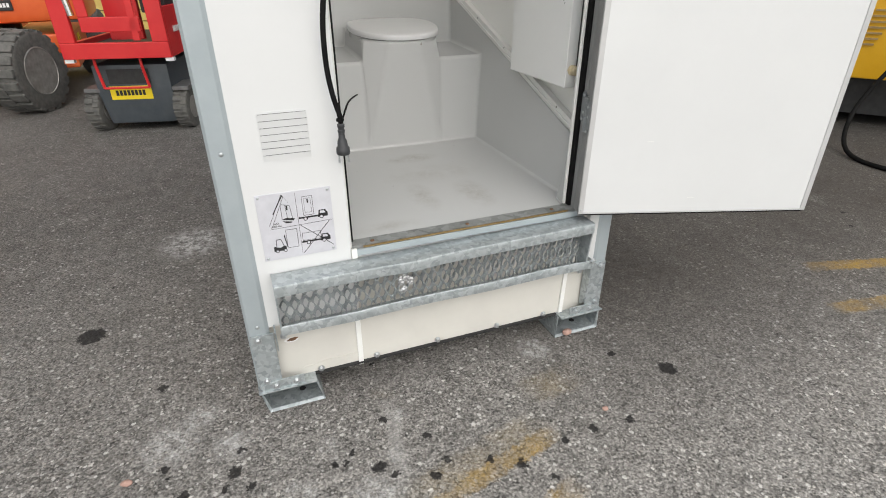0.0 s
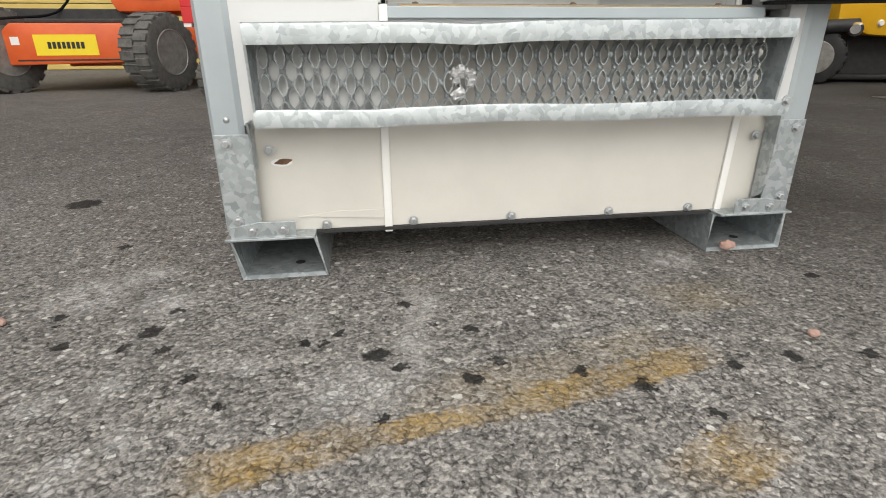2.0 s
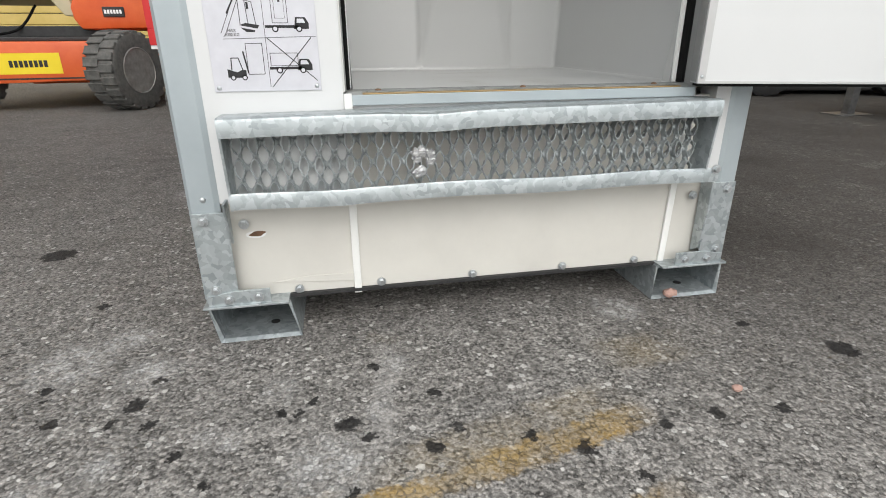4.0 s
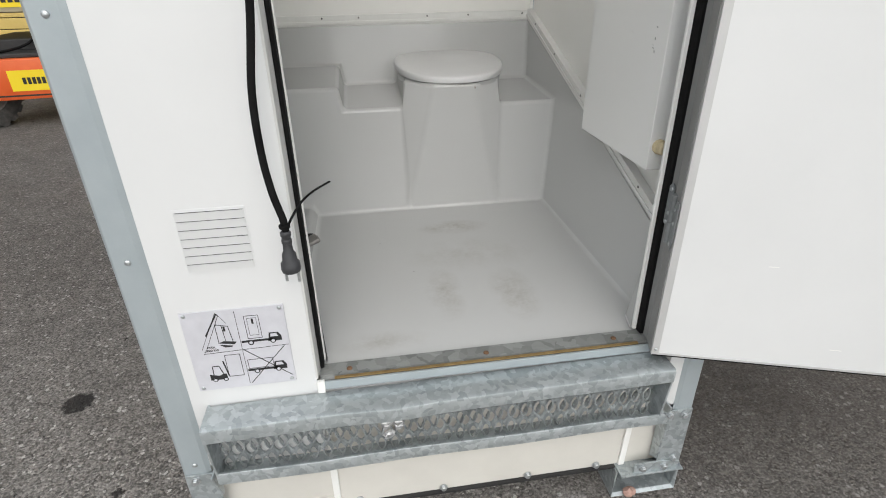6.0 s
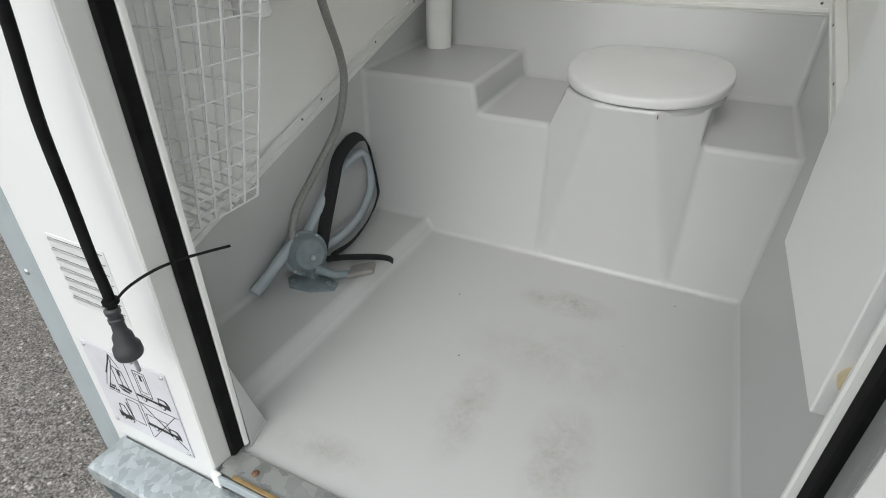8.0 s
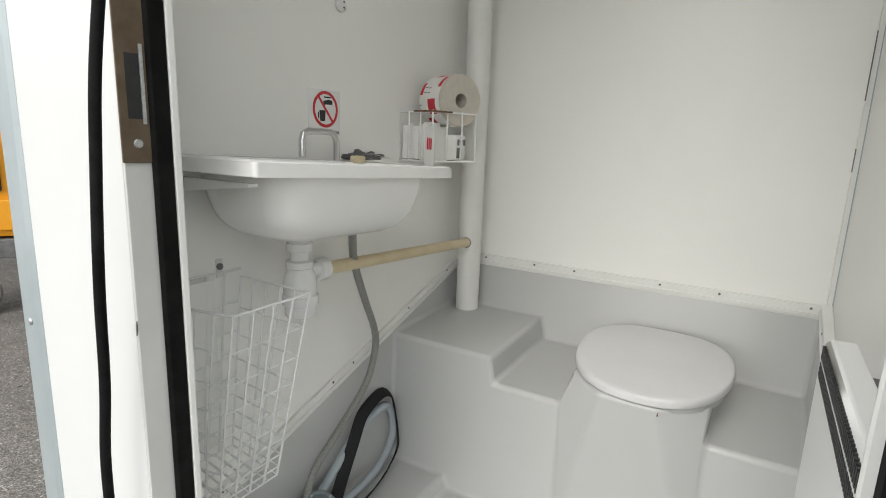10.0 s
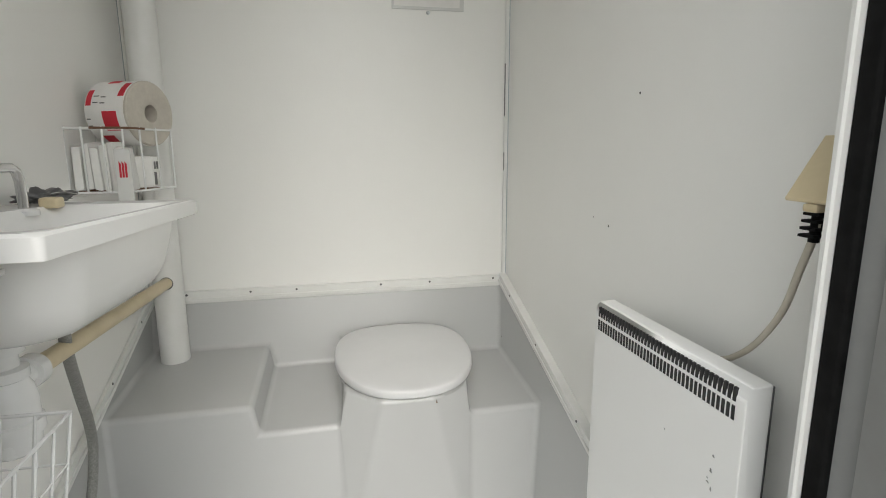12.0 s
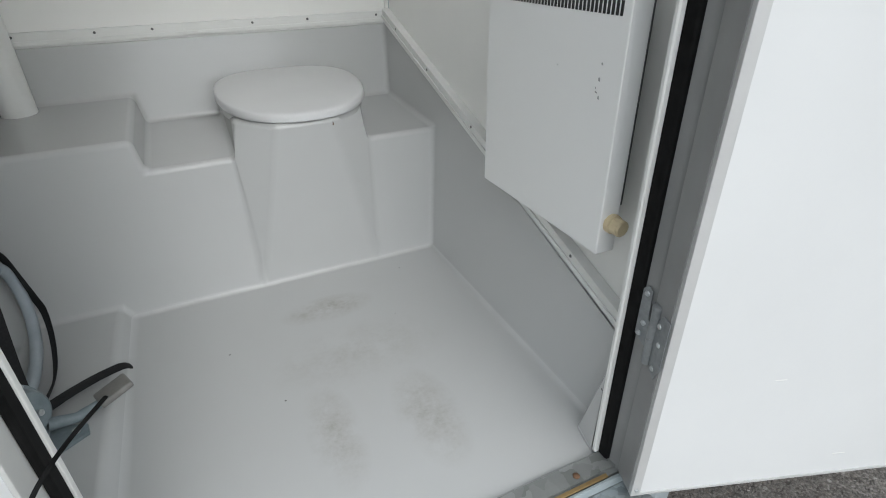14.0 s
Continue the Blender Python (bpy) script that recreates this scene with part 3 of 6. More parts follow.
# walls, roof and base
part("base_slab", box(0.03, 0.03, 0.1, 1.04, 1.18, 0.43), CREAM, cabin)
part("left_wall", box(0.003, 0.05, 0.085, 0.05, 1.16, TOP), (WALL), cabin, "cream laminated wall panel")
part("right_wall", box(1.02, 0.05, 0.085, 1.066, 1.16, TOP), (WALL), cabin, "cream laminated wall panel")
part("back_wall", box(0.003, 1.16, 0.085, 1.066, 1.206, TOP), (WALL), cabin, "cream laminated wall panel")
part("ceiling", box(0.05, 0.05, TOP - 0.05, 1.02, 1.16, TOP - 0.004), WALL, cabin)
part("roof", box(-0.015, -0.03, TOP, 1.085, 1.23, TOP + 0.05, 0.01), WHITE, cabin)
part("front_panel", box(0.04, 0.0, 0.27, 0.278, 0.05, TOP, 0.001), WHITE, cabin, "white painted steel front panel with louvre and label")
part("front_panel", box(0.99, 0.0, 0.27, 1.03, 0.05, TOP), WHITE, cabin)
part("lintel", box(0.283, 0.0, 2.27, 0.962, 0.05, TOP), WHITE, cabin)
part("skirt_panel", box(0.05, 0.02, 0.08, 0.279, 0.03, 0.43, 0.001), CREAM, cabin, "cream painted skirt sheet, dented and scratched")
part("skirt_panel", box(0.279, 0.02, 0.08, 0.944, 0.03, 0.43, 0.001), CREAM, cabin)
part("skirt_panel", box(0.944, 0.02, 0.08, 1.03, 0.03, 0.43, 0.001), CREAM, cabin)
for x, lean in ((0.28, 0.0), (0.945, -0.012)):
    part("joint_strip", slab([(x - 0.007 + lean, 0.07), (x + 0.007 + lean, 0.07), (x + 0.007, 0.43), (x - 0.007, 0.43)], 0.014, 0.0195, bevel=0.001), TRIM, cabin, "pale joint cover strip")
part("skirt_lip", box(0.05, 0.012, 0.074, 1.03, 0.034, 0.08), DARK, cabin)
# dent and torn paint of the skirt
part("dent", slab([(0.12, 0.105), (0.19, 0.113), (0.275, 0.112), (0.275, 0.095), (0.2, 0.1)], 0.0175, 0.0198, bevel=0.0008), CREAM, cabin)
bm = bmesh.new()
loft([[(0.105 + 0.014 * math.cos(a) + 0.003 * math.sin(3 * a), y, 0.205 + 0.005 * math.sin(a) + 0.05 * (0.014 * math.cos(a))) for a in [k * math.tau / 14 for k in range(14)]] for y in (0.0188, 0.02)], bm=bm)
part("paint_chip", bm, RUST, cabin, "rusty chip in the paint")
bm = bmesh.new()
loft([[(0.102 + 0.018 * math.cos(a), y, 0.2035 + 0.007 * math.sin(a)) for a in [k * math.tau / 14 for k in range(14)]] for y in (0.0192, 0.02)], bm=bm)
part("chipped_primer", bm, PLASTIC, cabin)

# corner posts
bm = prism([(0.0, 0.06), (0.0, 0.002), (0.006, -0.004), (0.044, -0.004), (0.053, -0.0005), (0.053, 0.0), (0.003, 0.0), (0.003, 0.06)], 0.09, TOP, 0.0)
part("corner_post", bm, ZINC_DULL, cabin, "folded dull zinc corner post")
bm = prism([(1.069, 0.06), (1.069, 0.002), (1.063, -0.004), (1.03, -0.004), (1.021, -0.0005), (1.021, 0.0), (1.066, 0.0), (1.066, 0.06)], 0.09, TOP, 0.0)
part("corner_post", bm, ZINC_DULL, cabin)
for x0, x1 in ((0.0, 0.053), (1.016, 1.069)):
    part("corner_post", box(x0 - 0.001, 1.15, 0.09, x1 + 0.001, 1.21, TOP, 0.003), ZINC_DULL, cabin)


def foot_plates(flip):
    m = (lambda x: 1.069 - x) if flip else (lambda x: x)
    bm = slab([(m(0.004), 0.085), (m(0.062), 0.085), (m(0.062), 0.257), (m(0.004), 0.257)], -0.0085, -0.0045, bevel=0.0012)
    foot = part("foot_plate", bm, ZINC, cabin, "galvanised foot plate bolted to the post")
    part("foot_angle", slab([(m(0.008), 0.077), (m(0.118), 0.077), (m(0.118), 0.108), (m(0.056), 0.108), (m(0.008), 0.1)], -0.0135, -0.009, bevel=0.001), ZINC, foot)
    part("foot_flange", box(min(m(-0.002), m(0.15)), -0.02, 0.0765, max(m(-0.002), m(0.15)), 0.06, 0.081, 0.001), ZINC, foot)
    part("gusset", slab([(-0.006, 0.28), (-0.045, 0.28), (-0.03, 0.245), (-0.012, 0.2), (-0.006, 0.2)] if not flip else [(0.015, 0.28), (-0.02, 0.28), (-0.02, 0.2), (-0.008, 0.115), (0.015, 0.1)],
                        m(0.064), m(0.068), axis="x", bevel=0.001), ZINC, foot)
    for x, z in ((0.022, 0.242), (0.024, 0.11)):
        link("bolt", BOLT, cabin, "", (m(x), -0.0085, z), FRONT)
    for x, z in ((0.045, 0.092), (0.097, 0.093)):
        link("bolt", BOLT, cabin, "", (m(x), -0.0135, z), FRONT)
    link("bolt", BOLT, cabin, "", (m(0.085), 0.012, 0.227), FRONT)
    return foot


foot_plates(False)
foot_plates(True)
for x in (0.168, 0.326, 0.512, 0.707, 0.872):
    link("bolt", BOLT, cabin, "", (x, 0.019, 0.087), FRONT)
for z in (0.28, 0.725, 1.075, 1.42, 1.8):
    link("screw", SCREW, cabin, "", (0.027, -0.004, z), FRONT)

# louvre vent in the front panel
vent = part("louvre_vent", slab([(0.107, 0.693), (0.213, 0.693), (0.213, 0.804), (0.107, 0.804)], -0.0009, 0.0001, bevel=0.0004), WHITE, cabin, "pressed louvre vent with seven slots")
for k in range(7):
    z = 0.7995 - k * 0.0147
    bm = bmesh.new()
    rows = [[(x, -0.0012 - 0.0028 * s * e, z - 0.0015 - 0.0125 * (1 - s)) for x, e in ((0.109, 0), (0.113, 1), (0.207, 1), (0.211, 0))] for s in (0.0, 0.35, 0.7, 1.0)]
    grid = [[bm.verts.new(p) for p in row] for row in rows]
    for q, w in zip(grid, grid[1:]):
        for i in range(3):
            bm.faces.new((q[i], q[i + 1], w[i + 1], w[i]))
    part("louvre", bm, WHITE, vent, smooth=True)
    part("slot", slab([(0.11, z - 0.0012), (0.21, z - 0.0012), (0.21, z - 0.0003), (0.11, z - 0.0003)], -0.0012, -0.001), DARK, vent)

# threshold sill
sill = part("sill", slab([(0.0, 0.432), (0.003, 0.432), (0.003, 0.446), (0.01, 0.4465), (0.01, 0.452), (0.04, 0.4535), (0.04, 0.448), (0.012, 0.446), (0.012, 0.44), (0.0, 0.44)], 0.2835, 0.944, axis="x"), SILL_ZINC, cabin, "grimy galvanised threshold with rusty screws")
part("sill_lip", slab([(-0.006, 0.43), (-0.001, 0.43), (-0.001, 0.4475), (-0.006, 0.4475)], 0.2795, 0.938, axis="x", bevel=0.0012), ZINC_DULL, sill)
part("brass_strip", slab([(0.0, 0.4472), (0.006, 0.4472), (0.006, 0.4505), (0.0, 0.4495)], 0.31, 0.91, axis="x", bevel=0.0008), BRASS, sill, "tarnished brass strip")
part("apron", box(0.283, 0.004, 0.4, 0.962, 0.02, 0.4315), WHITE, cabin)
part("corner_clip", box(0.278, -0.008, 0.424, 0.292, 0.001, 0.45, 0.002), TRIM, cabin)
RUSTY = dome_mesh("rusty_screw", 0.0055, 0.003, RUST)
for x in (0.338, 0.602, 0.865):
    link("screw", RUSTY, sill, "rusty screw", (x, 0.02, 0.4524))

# jambs, seals and inner strips
part("jamb", prism([(0.2777, 0.0005), (0.2813, 0.0008), (0.2847, 0.034), (0.2847, 0.056), (0.2777, 0.056)], SILL, 2.27, 0.001), JAMB_PALE, cabin, "pale grey folded jamb, chipped at the edge")
part("seal", prism([(0.2839, 0.0285), (0.2865, 0.026), (0.291, 0.03), (0.291, 0.0485), (0.2839, 0.0488)], SILL + 0.002, 2.27, 0.0015), BLACK, cabin, "black rubber door seal")
part("inner_strip", prism([(0.2841, 0.049), (0.293, 0.049), (0.2935, 0.057), (0.2841, 0.057)], SILL + 0.002, 2.27, 0.0015), TRIM, cabin)
part("jamb", prism([(0.99, 0.06), (0.9315, 0.06), (0.9305, 0.022), (0.933, 0.002), (0.9345, -0.003), (0.938, -0.005), (0.9425, -0.003), (0.9455, 0.006), (0.9465, 0.012), (0.99, 0.012)], SILL - 0.006, 2.27, 0.0), JAMB, cabin, "grey folded hinge jamb", smooth=True)
part("seal", prism([(0.931, 0.0225), (0.9255, 0.023), (0.9235, 0.026), (0.9235, 0.0405), (0.931, 0.041)], SILL + 0.002, 2.27, 0.0008), BLACK, cabin)
part("inner_strip", prism([(0.945, 0.0412), (0.9185, 0.0412), (0.917, 0.0435), (0.9175, 0.048), (0.928, 0.0495), (0.945, 0.0495)], SILL + 0.002, 2.27, 0.0), TRIM, cabin)
part("jamb_return", box(0.945, 0.0497, SILL, 1.02, 0.06, 2.27), TRIM, cabin)
# strike plate on the latch jamb
turn = Matrix.Translation((0.283, 0.0145, 1.39)) @ Matrix.Rotation(math.atan2(0.0034, 0.0332), 4, "Z").inverted()
strike = part("strike_plate", box(0.0005, -0.0165, -0.09, 0.0028, 0.0165, 0.09, 0.0012, turn=turn), BROWN, cabin, "worn bronze strike plate")
part("latch_hole", box(0.0024, -0.008, -0.045, 0.0032, 0.008, 0.02, turn=turn), DARK, strike)
part("latch_lip", box(0.0026, 0.006, -0.05, 0.0052, 0.0095, 0.03, 0.0008, turn=turn), STEEL, strike)
part("screw", lathe([(0.005, 0), (0.004, 0.0022)], at=turn @ Vector((0.0026, 0, -0.07)), axis=(turn.to_3x3() @ Vector((1, 0, 0))), sides=12), STEEL, strike)
# worn nick on the jamb edge
part("paint_nick", slab([(0.2788, 1.11), (0.2813, 1.118), (0.2811, 1.128), (0.279, 1.122)], -0.0006, 0.0006), GREY_IRON, cabin)

# ---------------------------------------------------------------- the door, wide open
A = radians(-18.9)
DOOR = Matrix.Translation((0.912, -0.043, 0)) @ Matrix.Rotation(A, 4, "Z")
L, T, Z0, Z1 = 0.647, 0.043, 0.456, 2.26
door = part("door", box(0.014, 0.001, Z0 + 0.004, L - 0.014, T - 0.001, Z1 - 0.004, turn=DOOR), WHITE, cabin, "white sheet door swung wide open")
part("door_profile", box(0.0, -0.0008, Z0 + 0.002, 0.0138, T, Z1, 0.001, turn=DOOR), EDGE, door, "light aluminium edge profile")
part("door_edge", box(-0.0012, 0.006, Z0 + 0.003, 0.0, T, Z1, turn=DOOR), JAMB, door)
part("door_profile", box(L - 0.0138, -0.0008, Z0 + 0.002, L, T, Z1, 0.001, turn=DOOR), EDGE, door)
part("door_profile", box(0.0, -0.0004, Z0, L, T, Z0 + 0.0045, 0.0005, turn=DOOR), EDGE, door)
part("door_sweep", box(0.004, 0.003, Z0 - 0.005, L - 0.004, T - 0.004, Z0 - 0.0002, turn=DOOR), BLACK, door)
me = dome_mesh("screw", 0.0032, 0.0018, STEEL)
link("screw", me, door, "", DOOR @ Vector((0.007, -0.0008, Z0 + 0.012)), (radians(90), 0, A))
# faint scuffs
for u, z, w in ((0.16, 0.66, 0.016), (0.3, 0.5, 0.02)):
    part("scuff", box(u, 0.0006, z, u + w, 0.0012, z + 0.0012, turn=DOOR), TRIM, door)


def hinge(z):
    h = part("hinge", lathe([(0.0062, -0.05), (0.007, -0.049), (0.007, -0.012), (0.0062, -0.011), (0.0062, -0.009), (0.007, -0.008), (0.007, 0.033), (0.0075, 0.034), (0.0075, 0.04), (0.005, 0.041)], at=(0.922, -0.0095, z), sides=18), HINGE, cabin, "zinc-plated lift-off door hinge", smooth=True)
    leaf = slab([(0.004, -0.045), (0.034, -0.025), (0.034, 0.045), (0.026, 0.052), (0.02, 0.045), (0.018, 0.005), (0.004, -0.002)], -0.001, 0.001, axis="x", bevel=0.0006)
    turn_leaf = Matrix.Translation((0.931, -0.011, z)) @ Matrix.Rotation(radians(5.5), 4, "Z")
    bmesh.ops.transform(leaf, matrix=turn_leaf, verts=leaf.verts)
    leaf_ob = part("jamb_leaf", leaf, HINGE, h)
    for y, dz in ((0.027, 0.04), (0.024, -0.004), (0.028, -0.022)):
        part("screw", lathe([(0.0042, 0), (0.003, 0.0014)], at=turn_leaf @ Vector((-0.001, y, dz)), axis=(-1, -0.2, 0), sides=12), STEEL, leaf_ob)
    leaf = slab([(0.002, -0.035), (0.012, -0.058), (0.026, -0.05), (0.03, 0.02), (0.018, 0.036), (0.002, 0.036)], -0.003, -0.0014, axis="x", bevel=0.0006)
    bmesh.ops.transform(leaf, matrix=Matrix.Translation((0, 0, z)) @ DOOR, verts=leaf.verts)
    leaf_ob = part("door_leaf", leaf, HINGE, h)
    for y, dz in ((0.022, 0.018), (0.016, -0.006), (0.018, -0.045)):
        part("screw", lathe([(0.004, 0), (0.003, 0.0014)], at=DOOR @ Vector((-0.003, y, z + dz)), axis=(-1, 0.3, 0), sides=12), STEEL, leaf_ob)
    return h


hinge(0.73)

# ---------------------------------------------------------------- galvanised step
step = thing("entrance_step", (0.52, -0.05, 0.27), "galvanised folding step with pierced grip grating below the door", "step")
XL, XR = 0.08, 0.957
bm = bmesh.new()
cuts = 36
rows = []
for k in range(cuts + 1):
    x = XL + (XR - XL) * k / cuts
    sag = -0.004 * math.exp(-((x - 0.42) / 0.06) ** 2)
    prof = [(-0.004, 0.412), (-0.004, 0.4245), (-0.007, 0.4265), (-0.062, 0.4265), (-0.0665, 0.4245), (-0.068, 0.4205), (-0.067, 0.396), (-0.064, 0.396), (-0.0642, 0.421), (-0.009, 0.4225), (-0.007, 0.412)]
    rows.append([(x, y + (0.3 * sag if y < -0.05 else 0), z + 0.008 * (x - 0.52) + (sag if y < -0.05 else 0.2 * sag)) for y, z in prof])
loft(rows, bm=bm)
part("tread_channel", bm, ZINC, step, "spangled zinc nosing, slightly bent", smooth=True)
part("side_plate", slab([(-0.001, 0.272), (-0.05, 0.27), (-0.066, 0.412), (-0.066, 0.418), (-0.001, 0.422)], XL, XL + 0.004, axis="x"), ZINC, step)
part("side_plate", slab([(-0.001, 0.272), (-0.05, 0.27), (-0.066, 0.412), (-0.066, 0.418), (-0.001, 0.422)], XR - 0.004, XR, axis="x"), ZINC, step)
bm = bmesh.new()
rows = []
for k in range(25):
    x = XL + (0.985 - XL) * k / 24
    sag = 0.0015 * math.sin(17 * x) - 0.002 * (x < 0.3)
    prof = [(-0.004, 0.272), (-0.004, 0.276), (-0.046, 0.2755), (-0.047, 0.2995), (-0.0515, 0.3), (-0.053, 0.297), (-0.052, 0.2725)]
    rows.append([(x, y, z + sag) for y, z in prof])
loft(rows, bm=bm)
part("lower_rail", bm, ZINC, step, "galvanised lower rail", smooth=True)


def grating():
    """A pierced sheet: staggered rows of pointed holes with toothed rims, turned out and in by turns."""
    bm = bmesh.new()
    pitch, rise, a, b, n = 0.0262, 0.0207, 0.0016, 0.0191, 24
    for row in range(6):
        zc = 0.3954 - rise * row
        out = row % 2 == 1
        for k in range(34):
            xc = 0.0845 + pitch * (k + 0.5 * out)
            if not 0.09 < xc < 0.951:
                continue
            rim, lip, edge = [], [], []
            for i in range(n):
                t = math.tau * i / n
                c, q = math.cos(t), math.sin(t)
                # hexagon cell, pointed above and below
                slope = (b - a) / (pitch / 2)
                m = max(abs(c) / (pitch / 2), (abs(q) + slope * abs(c)) / b)
                tooth = 1.0 + (0.09 if i % 2 else -0.05) * (0.3 + 0.7 * abs(c))
                w, h = (0.0082, 0.0172) if out else (0.0098, 0.0176)
                u, v = w * math.copysign(abs(c) ** 1.15, c) * tooth, h * math.copysign(abs(q) ** 1.1, q)
                edge.append(bm.verts.new((xc + c / m, -0.014, zc + q / m)))
                lip.append(bm.verts.new((xc + u * 1.12, -0.0155 if out else -0.0125, zc + v * 1.03)))
                rim.append(bm.verts.new((xc + u, -0.0225 if out else -0.007, zc + v)))
            for i in range(n):
                j = (i + 1) % n
                bm.faces.new((edge[i], edge[j], lip[j], lip[i]))
                bm.faces.new((lip[i], lip[j], rim[j], rim[i]))
    bmesh.ops.remove_doubles(bm, verts=bm.verts, dist=0.0004)
    return bm


g = part("grating", grating(), ZINC_DIRTY, step, "pierced anti-slip grating with serrated holes")
mod = g.modifiers.new("thickness", "SOLIDIFY")
mod.thickness = 0.0018
bm = bmesh.new()
rng = random.Random(4)
for k in range(9):
    c = Vector((0.414 + rng.uniform(-0.022, 0.026), -0.024, 0.334 + rng.uniform(-0.022, 0.02)))
    own = bmesh.new()
    bmesh.ops.create_icosphere(own, subdivisions=2, radius=0.009)
    for v in own.verts:
        v.co = Vector((v.co.x * rng.uniform(0.6, 1.3), v.co.y * 0.35, v.co.z * rng.uniform(0.5, 1.3))) + c + 0.004 * noise.noise_vector(v.co * 300)
    join(bm, own)
part("torn_foil", bm, FOIL, step, "torn crumpled bit of foil caught in the grating")
for x, z in ((0.977, 0.297),):
    link("bolt", BOLT, step, "", (x, -0.052, z), FRONT)

# loose crumbs on the ground
rng = random.Random(11)
for x, y, s in ((0.952, -0.01, 0.016), (-0.32, -0.12, 0.012), (0.87, -0.33, 0.01)):
    own = bmesh.new()
    bmesh.ops.create_icosphere(own, subdivisions=2, radius=s)
    for v in own.verts:
        v.co = Vector((v.co.x, v.co.y * 0.7, v.co.z * 0.6)) * (1 + 0.45 * noise.noise(v.co * 90 + Vector((x, y, 0)))) + Vector((x, y, s * 0.45 + (0.006 if x == 0.952 else 0)))
    tagged(part("brick_crumb", own, BRICK), "small crumb of red brick lying on the asphalt", "rubble", "brick crumbs")

# ---------------------------------------------------------------- moulded wet-room liner
liner = thing("moulded_liner", (0.52, 0.6, 0.43), "grey moulded plastic floor tray and bench of the cabin", "liner")
ZF, ZL, ZB, ZS = 0.445, 0.475, 0.765, 0.828


def trim_z(y):
    return 0.968 - 0.345 * (1.152 - y)


def shell(points, faces, width=0.012, segments=3, fine=None):
    bm = bmesh.new()
    v = {k: bm.verts.new(p) for k, p in points.items()}
    for f in faces:
        bm.faces.new([v[k] for k in f.split()])
    bm.normal_update()
    inner = [e for e in bm.edges if len(e.link_faces) == 2 and e.calc_face_angle(0) > radians(9)]
    bmesh.ops.bevel(bm, geom=inner, offset=width, segments=segments, profile=0.5, affect="EDGES", clamp_overlap=True)
    return bm


P = dict(
    f0=(0.238, 0.04, ZF), f1=(0.966, 0.04, ZF), f2=(0.968, 0.777, ZF), f3=(0.815, 0.777, ZF), f4=(0.527, 0.777, ZF), f5=(0.352, 0.777, ZF), f6=(0.245, 0.777, ZF),
    l0=(0.06, 0.04, ZL), l1=(0.222, 0.04, ZL), l2=(0.229, 0.777, ZL), l3=(0.062, 0.777, ZL),
    s0=(0.056, 0.79, ZS), s1=(0.342, 0.79, ZS), s2=(0.342, 1.125, ZS + 0.014), s3=(0.055, 1.125, ZS + 0.014),
    b0=(0.353, 0.789, ZB), b1=(0.525, 0.789, ZB), b2=(0.815, 0.789, ZB), b3=(0.987, 0.789, ZB),
    c0=(0.353, 1.13, ZB + 0.01), c1=(0.532, 1.13, ZB + 0.01), c2=(0.826, 1.13, ZB + 0.01), c3=(0.998, 1.13, ZB + 0.01),
    p0=(0.608, 0.744, 0.834), p1=(0.731, 0.744, 0.834), p2=(0.822, 0.83, 0.836), p3=(0.818, 1.13, 0.842), p4=(0.538, 1.13, 0.842), p5=(0.533, 0.83, 0.836),
    t0=(0.054, 1.152, 0.968), t1=(1.004, 1.152, 0.968), t2=(0.056, 0.04, trim_z(0.04)), t3=(0.996, 0.04, trim_z(0.04)),
)
FACES = ["f0 f1 f2 f3 f4 f5 f6", "f0 f6 l2 l1", "l0 l1 l2 l3", "l3 l2 f6 f5 b0 s1 s0", "f5 f4 b1 b0", "f3 f2 b3 b2", "s0 s1 s2 s3", "s1 b0 c0 s2", "b0 b1 c1 c0", "b2 b3 c3 c2",
         "f4 f3 p1 p0", "f4 p0 p5 b1", "f3 b2 p2 p1", "b1 p5 p4 c1", "b2 c2 p3 p2", "p0 p1 p2 p3 p4 p5", "s3 s2 c0 c1 p4 p3 c2 c3 t1 t0", "l0 l3 s0 s3 t0 t2", "f1 t3 t1 c3 b3 f2"]
body = part("bench_and_floor", shell(P, FACES), LINER, liner, "glossy grey moulded shell with bench, pedestal and ledge", smooth="crisp")
# slanted webs beside the threshold
part("corner_web", shell(dict(a=(0.296, 0.056, ZF - 0.002), b=(0.283, 0.106, ZF - 0.002), c=(0.225, 0.105, ZL - 0.002), d=(0.292, 0.058, 0.615), e=(0.2, 0.075, 0.62)), ["a b d", "b c e d"], 0.004), LINER, liner, smooth="crisp")
part("corner_web", shell(dict(a=(0.918, 0.051, ZF - 0.002), b=(0.93, 0.102, ZF - 0.002), c=(0.972, 0.1, ZF - 0.002), d=(0.922, 0.052, 0.615), e=(0.985, 0.075, 0.62)), ["a d b", "b d e c"], 0.004), LINER, liner, smooth="crisp")
# round rims where the front edge of the tray meets the sill
part("front_rim", tube([(0.235, 0.042, ZF - 0.001), (0.965, 0.042, ZF - 0.001)], 0.004, 8), LINER, liner)

